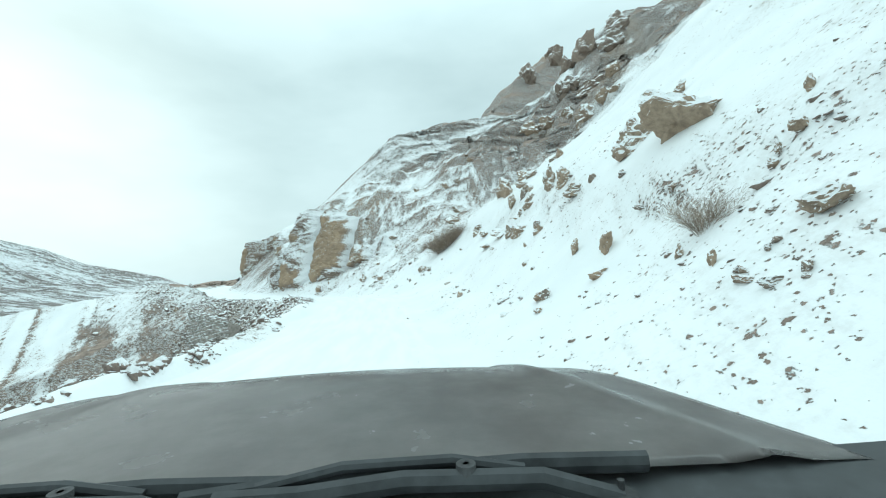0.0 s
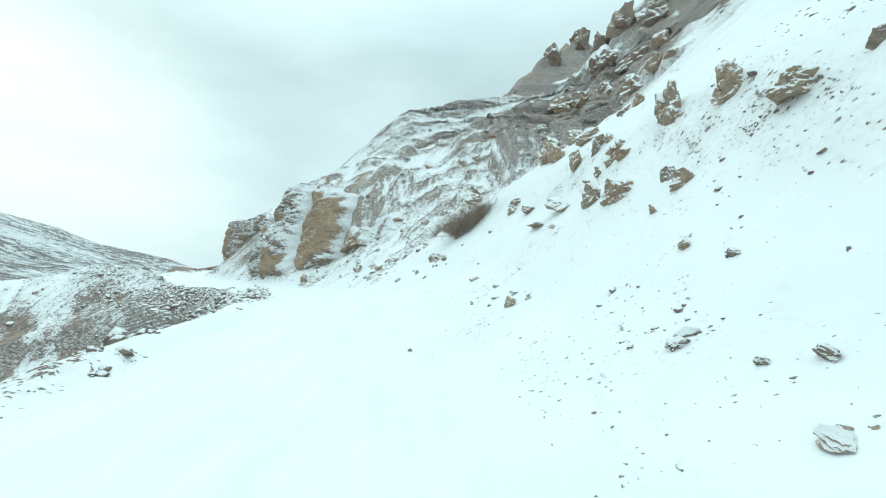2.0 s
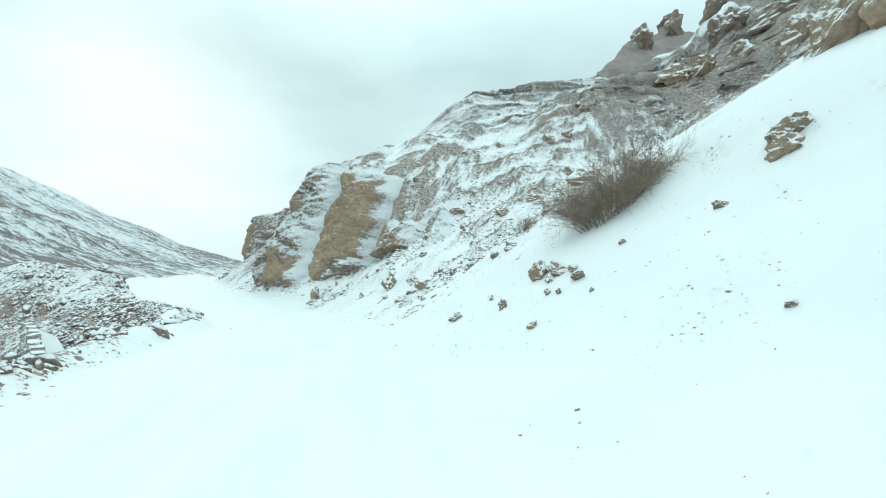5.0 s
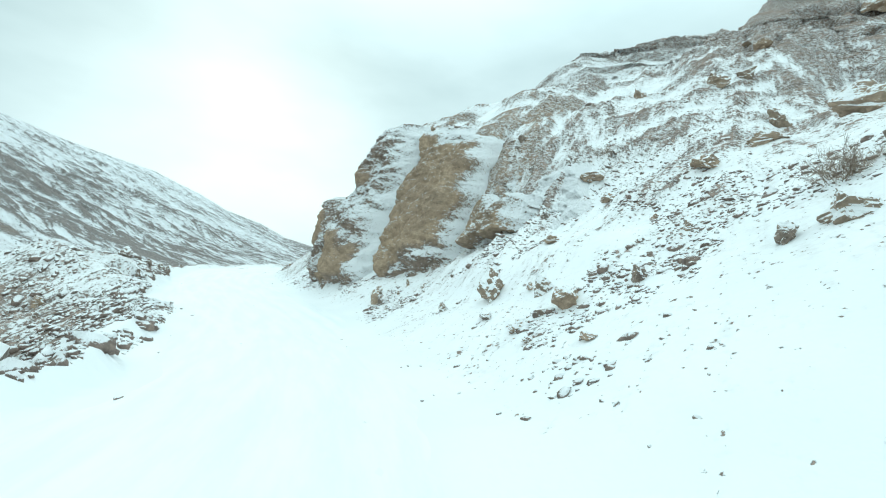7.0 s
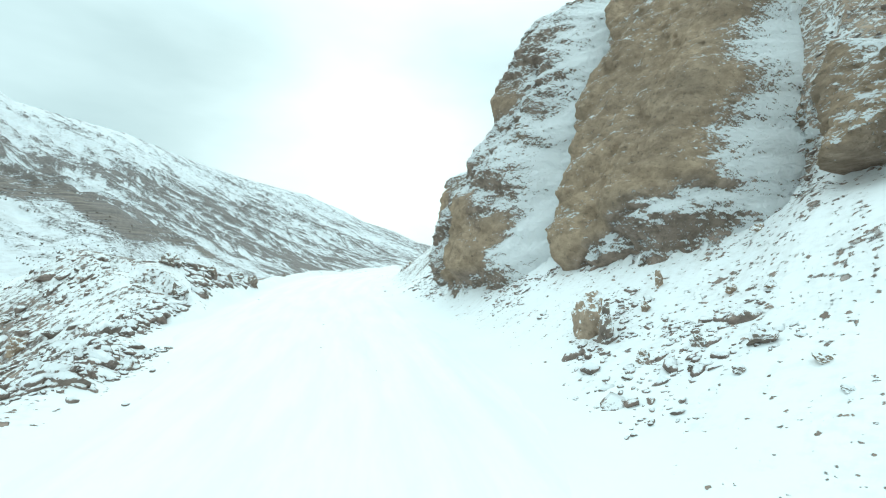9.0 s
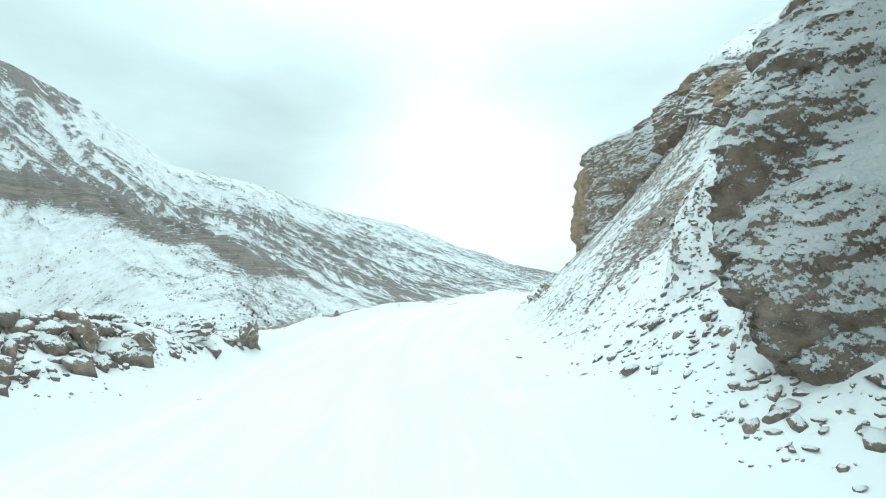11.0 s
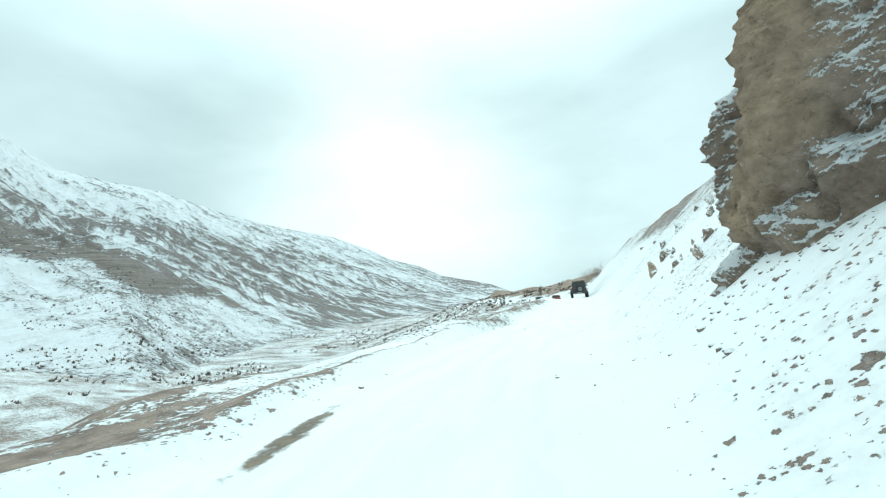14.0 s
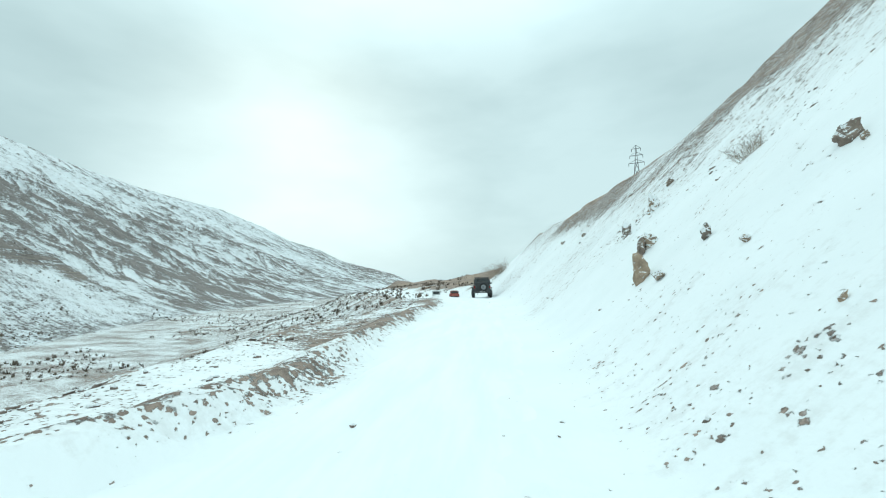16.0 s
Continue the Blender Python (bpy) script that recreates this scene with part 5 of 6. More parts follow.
sx_, sy_, rg = scatter(3800, 33, 59, lambda r, n: -4.5 - r.gamma(1.3, 1.3, n), 533, 0.5, 0.42)
stones("verge_rubble", "dark rubble over the roadside mound", sx_, sy_, np.clip(rg.lognormal(-2.2, 0.65, len(sx_)), 0.04, 0.6), 534)
sx_, sy_, rg = scatter(2600, 33, 49, lambda r, n: -3.5 - r.gamma(1.3, 1.8, n), 535, 0.6, 0.42)
stones("verge_rubble", "dark rubble along the outer edge of the track", sx_, sy_, np.clip(rg.lognormal(-2.3, 0.6, len(sx_)), 0.04, 0.5), 536)
sx_, sy_, rg = scatter(2600, 66, 150, lambda r, n: -4.2 - r.gamma(1.5, 5.0, n), 541, 0.3, 0.45)
stones("verge_rubble", "dark rubble along the outer edge of the track", sx_, sy_, np.clip(rg.lognormal(-2.5, 0.5, len(sx_)), 0.05, 0.35), 542)
sx_, sy_, rg = scatter(420, 0, 110, lambda r, n: r.uniform(-3.6, 2.2, n), 551, 0.3, 0.45)
stones("track_pebbles", "few small stones on the snowy track", sx_, sy_, np.clip(rg.lognormal(-3.1, 0.4, len(sx_)), 0.025, 0.12), 552)


# ---- dry bushes ----
def bush(x, y, wide, tall, seed, label, count=150, lean=(0, 0), kink=0.36):
    """A thicket of bare stems that fork into thin twigs."""
    rng = random.Random(seed)
    root = tagged(new("bush"), label, "bush", "dry bushes")
    z0 = float(ground_at(x, y)[0])
    root.location = (x, y, z0 - 0.06)
    parts = {"base": ([], []), "crown": ([], [])}

    def stick(key, p, q, r0, r1):
        vs, fs = parts[key]
        ax = (q - p).normalized()
        u = ax.orthogonal().normalized()
        w = ax.cross(u)
        k = len(vs)
        for c, r in ((p, r0), (q, r1)):
            for a in (0, 2.094, 4.189):
                vs.append(c + (u * math.cos(a) + w * math.sin(a)) * r)
        for i in range(3):
            j = (i + 1) % 3
            fs.append((k + i, k + j, k + 3 + j, k + 3 + i))

    for _ in range(count):
        a = rng.uniform(0, 6.283)
        rad = math.sqrt(rng.random())
        p = Vector((math.cos(a) * rad * wide * 0.3, math.sin(a) * rad * wide * 0.3, 0))
        p.z = float(ground_at(x + p.x, y + p.y)[0]) - z0
        d = Vector((math.cos(a) * rad * 1.05 + lean[0] + rng.gauss(0, 0.15), math.sin(a) * rad * 1.05 + lean[1] + rng.gauss(0, 0.15), 0.75 + rng.random() * 0.35)).normalized()
        length = tall * rng.uniform(0.6, 1.05) * (1 + 0.35 * rad)
        segs, r = 5, 0.0075 * (wide / 2) ** 0.5 * rng.uniform(0.7, 1.3)
        for i in range(segs):
            q = p + d * length / segs
            stick("base", p, q, r * (1 - i / 6), r * (1 - (i + 1) / 6))
            if i > 0:
                for _ in range(5):
                    td = (d + Vector((rng.gauss(0, 0.85), rng.gauss(0, 0.85), rng.gauss(0.15, 0.6)))).normalized()
                    tp = p + (q - p) * rng.random()
                    tq = tp + td * length * rng.uniform(0.12, 0.28)
                    stick("crown", tp, tq, r * 0.45, r * 0.2)
                    td2 = (td + Vector((rng.gauss(0, 0.5), rng.gauss(0, 0.5), rng.gauss(0.15, 0.4)))).normalized()
                    stick("crown", tq - (tq - tp) * 0.35, tq + td2 * length * 0.09, r * 0.35, r * 0.15)
            d = (d + Vector((rng.gauss(0, kink), rng.gauss(0, kink), rng.gauss(-0.03, 0.65 * kink)))).normalized()
            p = q
    for key, (vs, fs) in parts.items():
        me = bpy.data.meshes.new(key)
        me.from_pydata(vs, [], fs)
        part(key, me, M_TWIG, root)
    return root


bush(0.45, 33.1, 2.7, 1.35, 1, "large leafless brown bush beside the snowy track", 330, (-0.1, 0.0))
bush(4.25, 6.5, 0.35, 0.62, 2, "low dry tuft on the steep snow slope", 90, kink=0.12)
bush(-5.3, 69.8, 2.6, 2.4, 3, "leafless bush on the skyline of the ridge", 120)
bush(-17.6, 52.0, 1.6, 1.2, 4, "leafless bush on top of the cliff", 70)
bush(-1.7, 37.4, 0.8, 0.5, 5, "low dry tuft among rocks", 70)
bush(-5.2, 48.6, 0.7, 0.5, 6, "low dry tuft among rocks", 50)
bush(-53.7, 114.6, 2.2, 1.8, 7, "leafless bush at the end of the hillside", 90)
bush(-32.6, 75.8, 0.7, 0.5, 8, "low dry tuft on the steep snow slope", 40)
bush(-34.5, 60 + 61, 2.0, 1.6, 9, "leafless bush on the skyline of the ridge", 60)


# ---- scrub on the valley floor and on the slopes beyond ----
def scrub(name, label, n, seed):
    rng = np.random.default_rng(seed)
    az = np.radians(rng.uniform(25, 112, n * 3))
    r = 110 + rng.gamma(2.0, 110, n * 3)
    x, y = -30 - np.sin(az) * r, 57 + np.cos(az) * r
    w = vnoise(x * 0.025, y * 0.025, seed) * 0.6 + vnoise(x * 0.1, y * 0.1, seed + 1) * 0.4
    m = (w > 0.5) & (r < 620)
    x, y, r = x[m][:n], y[m][:n], r[m][:n]
    on_slope = far_polar(x, y)[4] > 0.0
    z = np.where(on_slope, np.maximum(ground_at(x, y), mountain_height(x, y)), ground_at(x, y))
    clear = z > FLOOR - 0.2
    x, y, z, r = x[clear], y[clear], z[clear], r[clear]
    k = len(x)
    size = np.clip(rng.lognormal(-0.2, 0.45, k), 0.3, 2.2)
    vs, fs = [], []
    spikes = 9
    a = rng.uniform(0, 6.283, (k, spikes))
    out = rng.uniform(0.2, 0.7, (k, spikes)) * size[:, None]
    hgt = rng.uniform(0.4, 1.0, (k, spikes)) * size[:, None] * 0.8
    bx, by = x[:, None] + np.cos(a) * out * 0.3, y[:, None] + np.sin(a) * out * 0.3
    tx, ty = x[:, None] + np.cos(a) * out, y[:, None] + np.sin(a) * out
    wd = size[:, None] * 0.16
    co = np.stack([np.stack([bx - np.sin(a) * wd, by + np.cos(a) * wd, z[:, None] + 0 * a - 0.2], 2),
                   np.stack([bx + np.sin(a) * wd, by - np.cos(a) * wd, z[:, None] + 0 * a - 0.2], 2),
                   np.stack([tx, ty, z[:, None] + hgt], 2)], 2).reshape(-1, 3)
    faces = np.arange(len(co)).reshape(-1, 3)
    me = bpy.data.meshes.new(name)
    me.vertices.add(len(co))
    me.vertices.foreach_set("co", co.astype(np.float32).ravel())
    me.loops.add(faces.size)
    me.loops.foreach_set("vertex_index", faces.astype(np.int32).ravel())
    me.polygons.add(len(faces))
    me.polygons.foreach_set("loop_start", (np.arange(len(faces)) * 3).astype(np.int32))
    me.update(calc_edges=True)
    me.materials.append(M_SCRUB)
    return tagged(new(name, me), label, "scrub", kind="stuff")


scrub("valley_scrub", "dark leafless scrub dotted over the far valley side", 5200, 601)


# ---- the retaining wall below the track ----
def stone_wall(a, b, high_a, high_b, seed):
    rng = random.Random(seed)
    root = tagged(new("retaining_wall"), "dry stone retaining wall below the track edge", "wall")
    a, b = Vector(a), Vector(b)
    root.location = a
    run = b - a
    flat = Vector((run.x, run.y, 0)).normalized()
    out = Vector((flat.y, -flat.x, 0))
    if out.y > 0:
        out = -out
    length = Vector((run.x, run.y, 0)).length
    bm = bmesh.new()                                # the packed core behind the face
    core = []
    for u, hh in ((0, high_a), (1, high_b)):
        base = run * u
        for off, up in ((0.02, -0.4), (-0.9, -0.4), (-1.1, hh - 0.7), (-0.2, hh - 0.12)):
            core.append(bm.verts.new(base + out * off + Vector((0, 0, up))))
    for f in ((0, 1, 2, 3), (7, 6, 5, 4), (0, 4, 5, 1), (1, 5, 6, 2), (2, 6, 7, 3), (3, 7, 4, 0)):
        bm.faces.new([core[i] for i in f])
    part("core", bm, M_WALL, root)
    shapes = []
    for k in range(8):
        bm = bmesh.new()
        bmesh.ops.create_cube(bm, size=1.0)
        bmesh.ops.bevel(bm, geom=bm.edges[:], offset=0.14, segments=1, affect="EDGES")
        for v in bm.verts:
            v.co += Vector((rng.uniform(-1, 1), rng.uniform(-1, 1), rng.uniform(-1, 1))) * 0.07
        me = bpy.data.meshes.new("stone")
        bm.to_mesh(me)
        bm.free()
        me.materials.append(M_WALL)
        shapes.append(me)
    z = -0.2
    turn = math.degrees(math.atan2(flat.y, flat.x))
    while z < max(high_a, high_b):
        rowh = rng.uniform(0.20, 0.30)
        u = rng.uniform(-0.2, 0.0)
        while u < length:
            w = rng.uniform(0.28, 0.62)
            f = (u + w / 2) / length
            top = high_a + (high_b - high_a) * f + run.z * 0
            if z + rowh * 0.5 < top and 0 <= f <= 1:
                ob = new("stone", shapes[rng.randrange(8)])
                ob.parent = root
                c = run * f + out * (0.02 - 0.08 * z + rng.uniform(-0.05, 0.05)) + Vector((0, 0, z + rowh / 2))
                ob.matrix_basis = pose(c.x, c.y, c.z, rng.uniform(-5, 5), rng.uniform(-5, 5), turn + rng.uniform(-5, 5))
                ob.scale = (w * 0.97, 0.34, rowh * 0.97)
            u += w
        z += rowh
    return root


stone_wall((-22.3, 35.4, -3.9), (-17.4, 32.4, -2.7), 2.9, 1.2, 3)


# ---- vehicles ----
def box_bm(size, centre=(0, 0, 0), bevel=0.03, taper=None, seg=2):
    bm = bmesh.new()
    bmesh.ops.create_cube(bm, size=1)
    bmesh.ops.scale(bm, vec=size, verts=bm.verts)
    if taper:                                       # factors for the upper side, across and along
        for v in bm.verts:
            if v.co.z > 0:
                v.co.x *= taper[0]
                v.co.y *= taper[1]
    if bevel:
        bmesh.ops.bevel(bm, geom=bm.edges[:], offset=bevel, segments=seg, affect="EDGES")
    bmesh.ops.translate(bm, vec=centre, verts=bm.verts)
    return bm


def disc_bm(radius, width, centre, segs=28, hole=0.0, bevel=0.02, axis="X"):
    bm = bmesh.new()
    bmesh.ops.create_cone(bm, cap_ends=True, segments=segs, radius1=radius, radius2=radius, depth=width)
    if bevel:
        bmesh.ops.bevel(bm, geom=[e for e in bm.edges if len(e.link_faces) == 2 and any(len(f.verts) > 4 for f in e.link_faces)], offset=bevel, segments=2, affect="EDGES")
    if axis == "X":
        bmesh.ops.rotate(bm, cent=(0, 0, 0), matrix=Matrix.Rotation(radians(90), 3, "Y"), verts=bm.verts)
    elif axis == "Y":
        bmesh.ops.rotate(bm, cent=(0, 0, 0), matrix=Matrix.Rotation(radians(90), 3, "X"), verts=bm.verts)
    bmesh.ops.translate(bm, vec=centre, verts=bm.verts)
    return bm


def wheel(parent, x, y, r, w, axis="X", name="wheel"):
    side = 1 if x > 0 else -1
    tyre = part(name, disc_bm(r, w, (x, y, r), bevel=0.05, axis=axis), M_TYRE, parent)
    shift = (0.51 * w * side, 0) if axis == "X" else (0, -0.51 * w)
    part("rim", disc_bm(r * 0.58, 0.03, (x + shift[0], y + shift[1], r), bevel=0.01, axis=axis), M_RIM, tyre)
    part("hub", disc_bm(r * 0.16, 0.06, (x + shift[0], y + shift[1], r), 16, bevel=0.01, axis=axis), M_DIRTY, tyre)
    for k in range(5):
        a = k * 1.2566
        c = (x + shift[0] * 1.03 + (0 if axis == "X" else math.cos(a) * r * 0.36), y + shift[1] * 1.03 + (math.cos(a) * r * 0.36 if axis == "X" else 0), r + math.sin(a) * r * 0.36)
        part("spoke", disc_bm(r * 0.10, 0.03, c, 12, bevel=0, axis=axis), M_DIRTY, tyre)
    return tyre


def off_roader(m, label):
    """A square-built off-road vehicle with hard top and spare wheel; it heads along +y."""
    car = tagged(new("off_road_vehicle"), label, "vehicle")
    car.matrix_world = m
    part("body", box_bm((1.52, 2.55, 0.62), (0, -0.55, 0.93), 0.05), M_PAINT, car)
    part("nose", box_bm((1.20, 1.25, 0.50), (0, 1.30, 0.98), 0.06, (0.94, 0.98)), M_PAINT, car)
    part("hardtop", box_bm((1.52, 2.25, 0.60), (0, -0.70, 1.53), 0.07, (0.90, 0.93)), M_DIRTY, car)
    part("roof_panel", box_bm((1.34, 1.95, 0.05), (0, -0.70, 1.845), 0.02), M_DIRTY, car)
    rear = part("tailgate", box_bm((1.34, 0.06, 0.55), (0, -1.85, 0.95), 0.025), M_PAINT, car)
    part("rear_window", box_bm((1.10, 0.03, 0.36), (0, -1.775, 1.55), 0.03), M_GLASS, car, "dark tinted rear window")
    part("windscreen", box_bm((1.28, 0.03, 0.42), (0, 0.40, 1.52), 0.02), M_GLASS, car)
    for sgn in (-1, 1):
        part("side_window", box_bm((0.03, 0.75, 0.36), (sgn * 0.735, -0.05, 1.52), 0.03), M_GLASS, car)
        part("side_window", box_bm((0.03, 0.85, 0.36), (sgn * 0.735, -1.05, 1.52), 0.03), M_GLASS, car)
        for yy in (1.35, -1.25):
            part("wheel_arch", box_bm((0.34, 0.98, 0.10), (sgn * 0.79, yy, 0.94), 0.04), M_DIRTY, car)
            wheel(car, sgn * 0.80, yy, 0.41, 0.26)
        part("tail_lamp", box_bm((0.13, 0.07, 0.20), (sgn * 0.70, -1.86, 1.02), 0.02), M_LAMP, car, "red rear lamp")
        mir = part("mirror", box_bm((0.20, 0.09, 0.16), (sgn * 0.93, 0.42, 1.36), 0.03), M_DIRTY, car)
        part("mirror_arm", box_bm((0.14, 0.04, 0.04), (sgn * 0.80, 0.42, 1.32), 0.01), M_DIRTY, mir)
        door = part("door", box_bm((0.03, 0.95, 0.58), (sgn * 0.765, -0.05, 0.95), 0.02), M_PAINT, car)
        part("handle", box_bm((0.03, 0.14, 0.03), (sgn * 0.79, -0.38, 1.10), 0.008), M_DIRTY, door)
        part("side_step", box_bm((0.14, 1.60, 0.06), (sgn * 0.80, 0.05, 0.48), 0.02), M_DIRTY, car)
        part("headlamp", disc_bm(0.10, 0.05, (sgn * 0.42, 1.93, 1.05), 20, axis="Y"), M_RIM, car)
        part("exhaust_tip", disc_bm(0.04, 0.18, (sgn * 0.45, -1.88, 0.40), 12, axis="Y"), M_RIM, car)
        for k in range(2):
            part("hinge", box_bm((0.10, 0.04, 0.05), (sgn * 0.0 - 0.62, -1.89, 0.82 + 0.26 * k), 0.01), M_DIRTY, rear) if sgn < 0 else None
    part("rear_bumper", box_bm((1.62, 0.20, 0.20), (0, -1.95, 0.60), 0.04), M_DIRTY, car)
    part("front_bumper", box_bm((1.62, 0.22, 0.20), (0, 2.02, 0.62), 0.04), M_DIRTY, car)
    grille = part("grille", box_bm((0.95, 0.05, 0.34), (0, 1.935, 1.0), 0.02), M_DIRTY, car)
    for k in range(7):
        part("slot", box_bm((0.06, 0.03, 0.26), (-0.36 + 0.12 * k, 1.955, 1.0), 0.01), M_TYRE, grille)
    spare = wheel(car, 0.10, -2.05, 0.38, 0.25, "Y", "spare_wheel")
    spare.location.z = 0.66
    plate = part("number_plate", box_bm((0.42, 0.02, 0.12), (0.0, -2.06, 0.62), 0.005), M_PLATE, car, "pale number plate with a plain dark bar")
    part("bar", box_bm((0.34, 0.012, 0.05), (0.0, -2.068, 0.62), 0), M_BAR, plate)
    for yy in (-1.45, -0.70, 0.05):
        part("rack_bar", box_bm((1.30, 0.05, 0.04), (0, yy, 1.93), 0.01), M_DIRTY, car)
    for sgn in (-1, 1):
        rail = part("rack_rail", box_bm((0.04, 1.80, 0.04), (sgn * 0.62, -0.70, 1.95), 0.01), M_DIRTY, car)
        for yy in (-1.45, 0.05):
            part("rack_foot", box_bm((0.05, 0.06, 0.09), (sgn * 0.62, yy, 1.90), 0.01), M_DIRTY, rail)
    return car


def on_road(x, y, head):
    z = float(ground_at(x, y)[0]) + 0.04
    return pose(x, y, z, 0, 0, head)


off_roader(on_road(-49.9, 99.9, 25), "black square-built off-road vehicle on the snowy track, seen from behind")


def far_car(m, label, paint, high, name):
    car = tagged(new(name), label, "vehicle")
    car.matrix_world = m
    part("body", box_bm((1.75, 4.3, 0.62), (0, 0, 0.72), 0.12, (0.95, 0.97)), paint, car)
    part("cabin", box_bm((1.62, 2.9, high), (0, -0.4, 1.0 + high / 2), 0.12, (0.86, 0.80)), paint, car)
    part("rear_window", box_bm((1.30, 0.05, high * 0.6), (0, -1.78, 1.03 + high / 2), 0.02), M_GLASS, car)
    part("windscreen", box_bm((1.30, 0.05, high * 0.6), (0, 1.0, 1.03 + high / 2), 0.02), M_GLASS, car)
    for sgn in (-1, 1):
        part("side_window", box_bm((0.05, 2.2, high * 0.55), (sgn * 0.755, -0.4, 1.05 + high / 2), 0.02), M_GLASS, car)
        part("tail_lamp", box_bm((0.16, 0.06, 0.26), (sgn * 0.72, -2.13, 0.85), 0.02), M_LAMP, car)
        for yy in (1.35, -1.35):
            wheel(car, sgn * 0.78, yy, 0.33, 0.22)
    part("bumper", box_bm((1.72, 0.18, 0.18), (0, -2.15, 0.48), 0.03), M_DIRTY, car)
    return car


far_car(on_road(-73.6, 133.5, 30), "white van far ahead on the snowy track", M_WHITE, 0.95, "van")
far_car(on_road(-69.6, 133.4, 30), "reddish car far ahead on the snowy track", M_RED, 0.55, "car")


# ---- the front of the vehicle that sets out ----
def own_vehicle(m):
    car = tagged(new("vehicle_front"), "grey dusty bonnet and wipers of a four-wheel-drive vehicle", "vehicle")
    car.matrix_world = m
    half, y0, y1, top = 1.22, 0.76, 2.02, 1.25

    def skin(name, u0, u1, fz, mat, rows_=26, cols=40, label="", v0=0.0, v1=1.0, thick=0.012):
        bm = bmesh.new()
        grid = [[None] * (cols + 1) for _ in range(rows_ + 1)]
        for i in range(rows_ + 1):
            for j in range(cols + 1):
                u, v = u0 + (u1 - u0) * j / cols, v0 + (v1 - v0) * i / rows_
                grid[i][j] = bm.verts.new(fz(u, v))
        for i in range(rows_):
            for j in range(cols):
                bm.faces.new((grid[i][j], grid[i][j + 1], grid[i + 1][j + 1], grid[i + 1][j])).smooth = True
        bmesh.ops.solidify(bm, geom=bm.faces[:], thickness=thick)
        return part(name, bm, mat, car, label)

    def bonnet(u, v):
        w = half * (1 - 0.36 * v)
        crown = -0.035 * u * u
        crease = 0.012 * math.exp(-((abs(u) - (0.74 - 0.10 * v)) / 0.035) ** 2)
        roll_ = -0.08 * max(0, abs(u) - 0.90) ** 1.5 / 0.1 ** 1.5
        front = -0.55 * max(0, v - 0.40) ** 2 - 1.6 * max(0, v - 0.92) ** 1.5
        return Vector((u * w, y0 + (y1 - y0) * v - 0.07 * u * u * (v - 0.1), top + 0.02 * v + crown + crease + roll_ + front))

    skin("bonnet", -1, 1, bonnet, M_BONNET, 34, 70, "dusty mid-grey bonnet with a raised crease", -0.05)
    for sgn in (-1, 1):
        def wing(u, v, sgn=sgn):
            w = half * (1 - 0.36 * v) + 0.008
            return Vector((sgn * (w + 0.10 * math.sin(u * 1.5)), y0 - 0.25 + (y1 - y0 + 0.2) * v, top - 0.125 - 0.55 * max(0, v - 0.4) ** 2 - 0.60 * u ** 1.6))
        skin("wing", 0.0, 1.0, wing, M_BONNET, 20, 14)
        wheel(car, sgn * 0.90, 1.40, 0.39, 0.25)
        part("headlamp", box_bm((0.36, 0.10, 0.18), (sgn * 0.66, 2.0, 0.94), 0.04), M_RIM, car)
    part("scuttle", box_bm((2.50, 0.36, 0.05), (0, 0.61, top - 0.055), 0.02), M_RUBBER, car, "black plastic panel under the wipers")
    part("front_panel", box_bm((1.55, 0.12, 0.42), (0, 2.02, 0.74), 0.05), M_RUBBER, car)
    part("chassis", box_bm((1.2, 1.7, 0.30), (0, 1.05, 0.52), 0.03), M_RUBBER, car)
    part("bulkhead", box_bm((1.6, 0.05, 0.72), (0, 0.48, 0.84), 0.02), M_RUBBER, car)

    def rod(name, pts, r, parent, mat=M_RUBBER, flat=1.0):
        vs, fs = [], []
        for k, p in enumerate(pts):
            p = Vector(p)
            a = Vector(pts[min(k + 1, len(pts) - 1)]) - Vector(pts[max(k - 1, 0)])
            a.normalize()
            u = a.cross(Vector((0, 0, 1))).normalized()
            w = u.cross(a)
            for i in range(8):
                t_ = i * math.pi / 4
                vs.append(p + u * math.cos(t_) * r + w * math.sin(t_) * r * flat)
            if k:
                for i in range(8):
                    fs.append(((k - 1) * 8 + i, (k - 1) * 8 + (i + 1) % 8, k * 8 + (i + 1) % 8, k * 8 + i))
        n = len(pts) - 1
        fs += [tuple(range(7, -1, -1)), tuple(n * 8 + i for i in range(8))]
        me = bpy.data.meshes.new(name)
        me.from_pydata(vs, [], fs)
        return part(name, me, mat, parent)

    zt = top - 0.02
    for x0 in (-0.36, 0.26):
        arm = rod("wiper_arm", [(x0 + 0.34, 0.625, zt), (x0 + 0.22, 0.635, zt + 0.035), (x0, 0.645, zt + 0.04), (x0 - 0.16, 0.65, zt + 0.025), (x0 - 0.30, 0.66, zt + 0.02)], 0.014, car, flat=1.3)
        rod("wiper_blade", [(x0 - 0.36, 0.675, zt + 0.015), (x0 - 0.1, 0.685, zt + 0.03), (x0 + 0.2, 0.695, zt + 0.03), (x0 + 0.42, 0.695, zt + 0.02)], 0.012, arm, flat=1.6)
        rod("bridge", [(x0 - 0.24, 0.675, zt + 0.03), (x0 - 0.1, 0.675, zt + 0.055), (x0 + 0.08, 0.675, zt + 0.055), (x0 + 0.2, 0.68, zt + 0.03)], 0.010, arm)
        part("pivot", disc_bm(0.026, 0.05, (x0 + 0.34, 0.625, zt + 0.005), 20, axis="Z"), M_DIRTY, arm)
        part("cap", disc_bm(0.016, 0.02, (x0 + 0.10, 0.645, zt + 0.052), 16, axis="Z"), M_DIRTY, arm)
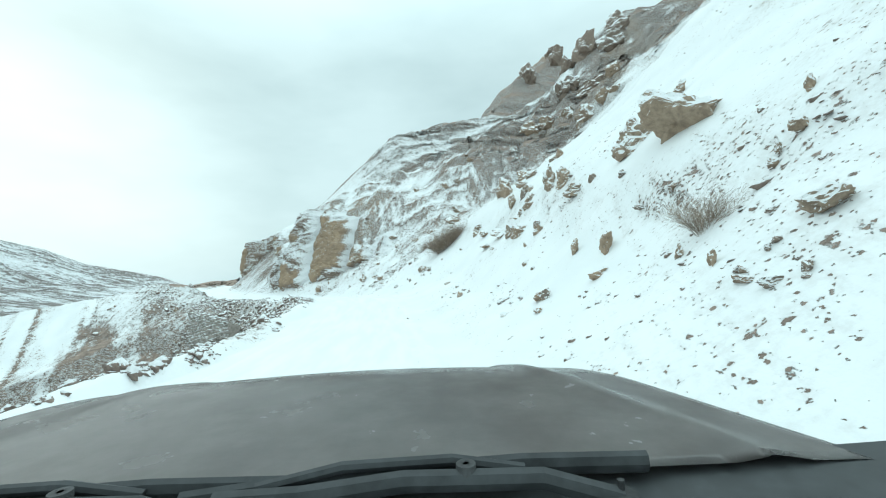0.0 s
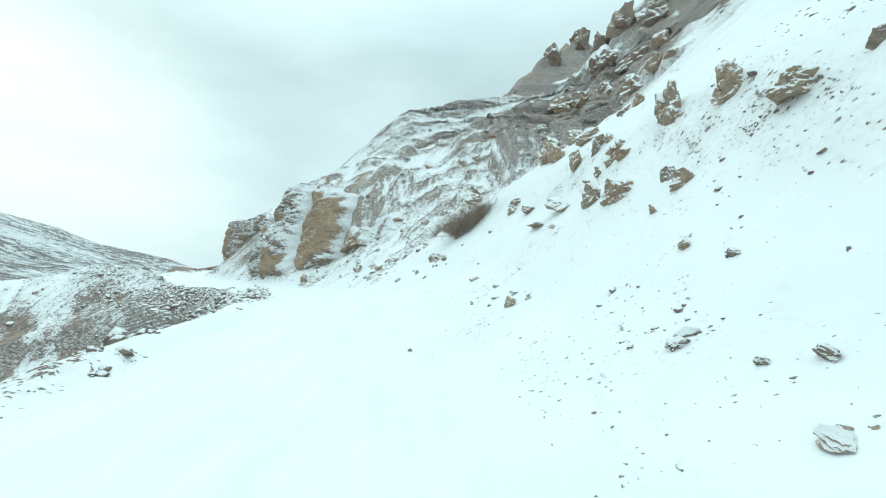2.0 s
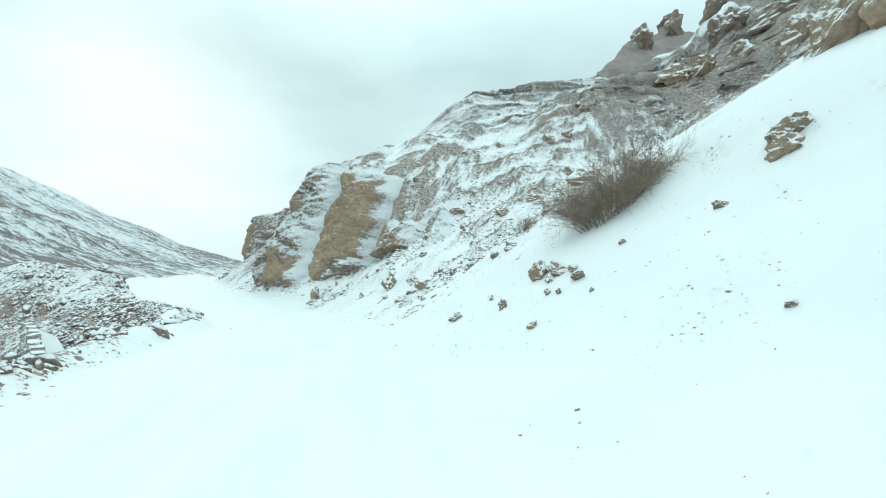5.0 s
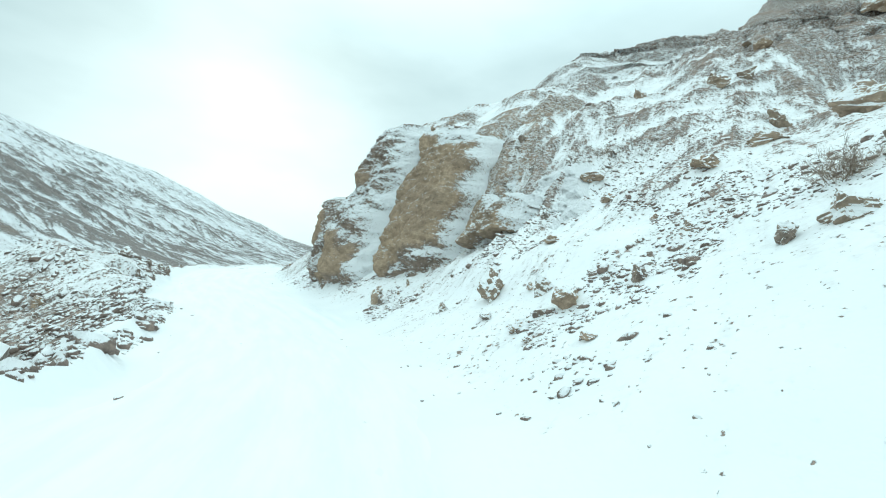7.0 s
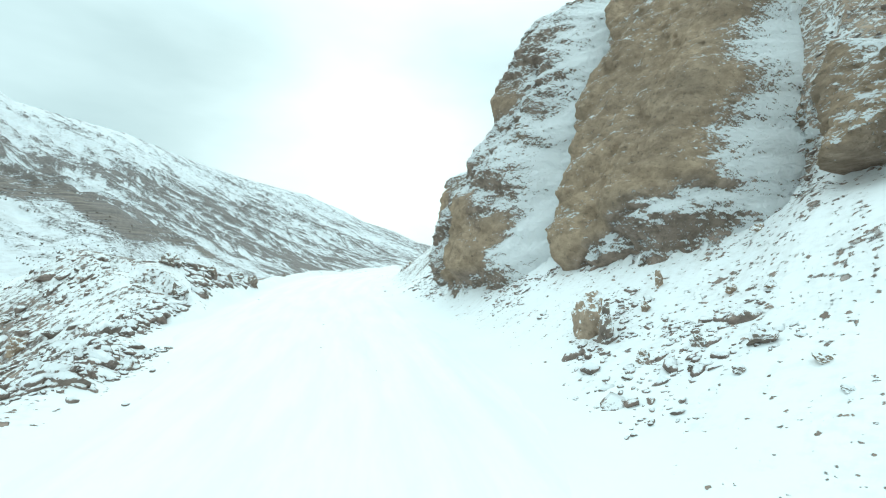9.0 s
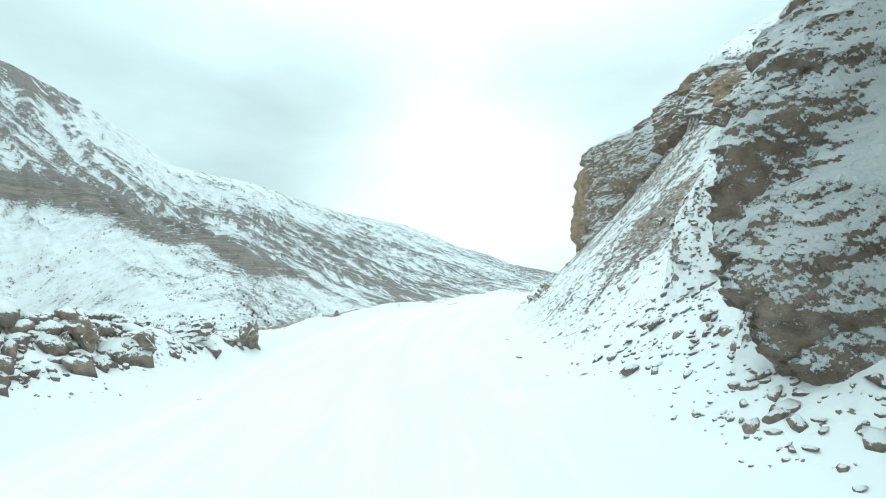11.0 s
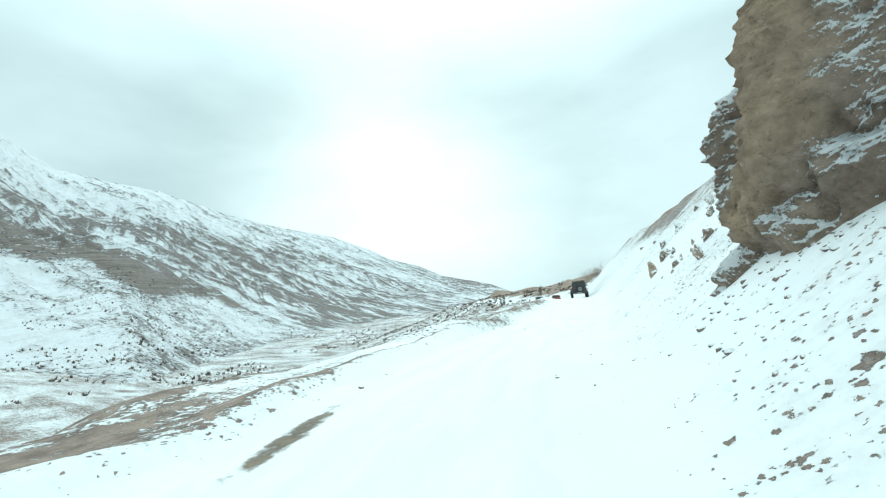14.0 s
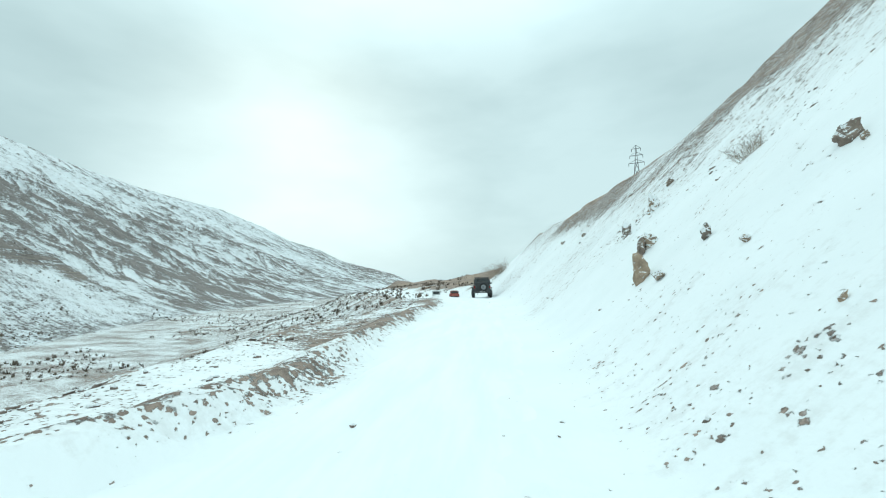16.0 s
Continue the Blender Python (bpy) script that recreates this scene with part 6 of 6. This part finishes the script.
    for k in range(3):
        bm = bmesh.new()
        bmesh.ops.create_icosphere(bm, subdivisions=3, radius=1)
        for v in bm.verts:
            v.co *= 1 + 0.35 * noise.noise(v.co * 2.4 + Vector((k * 7, 0, 0)))
            v.co = Vector((v.co.x * (0.05 + 0.22 * (k > 0)), v.co.y * 0.025, v.co.z * 0.018)) + Vector((-0.06 + 0.3 * k * (1 if k % 2 else -1), 0.56, zt + 0.012))
        part("snow_crust", bm, M_ICE, car, "crusted snow in front of the windscreen")
    return car


own_vehicle(pose(-0.31, 0.0, 0.0, 0, 0, 2.5))


# ---- the power pylon on the ridge ----
def pylon(x, y, top_z):
    z0 = float(ground_at(x, y)[0])
    high = top_z - z0
    mast = tagged(new("power_pylon"), "grey lattice power pylon on the ridge", "pylon")
    mast.location = (x, y, z0 - 0.3)

    def beam(name, p, q, r, parent):
        p, q = Vector(p), Vector(q)
        bm = bmesh.new()
        bmesh.ops.create_cone(bm, cap_ends=True, segments=6, radius1=r, radius2=r, depth=(q - p).length)
        turn = (q - p).to_track_quat("Z", "Y").to_matrix().to_4x4()
        bmesh.ops.transform(bm, matrix=Matrix.Translation((p + q) / 2) @ turn, verts=bm.verts)
        return part(name, bm, M_STEEL, parent)

    foot, head = 2.2, 0.4

    def corner(k, f):
        w = foot + (head - foot) * min(1, f / 0.75) ** 0.8
        return ((1 if k in (0, 3) else -1) * w, (1 if k < 2 else -1) * w, f * high)
    legs = []
    for k in range(4):
        leg = beam("leg", corner(k, 0), corner(k, 0.75), 0.10, mast)
        beam("leg_top", corner(k, 0.75), (0, 0, high), 0.09, leg)
        legs.append(leg)
    for lv in range(7):
        f0, f1 = lv * 0.107, (lv + 1) * 0.107
        for k in range(4):
            beam("brace", corner(k, f0), corner((k + 1) % 4, f1), 0.06, legs[k])
            beam("brace", corner((k + 1) % 4, f0), corner(k, f1), 0.06, legs[k])
    for f, w in ((0.74, 2.4), (0.85, 2.0), (0.95, 1.4)):
        arm = beam("cross_arm", (-w, 0, f * high), (w, 0, f * high), 0.12, mast)
        beam("tie", (-w, 0, f * high), (0, 0, f * high + 1.2), 0.06, arm)
        beam("tie", (w, 0, f * high), (0, 0, f * high + 1.2), 0.06, arm)
        for sgn in (-1, 1):
            beam("insulator", (sgn * w, 0, f * high), (sgn * w, 0, f * high - 1.0), 0.10, arm)
    return mast


pylon(-39.8, 213.5, 47.2)
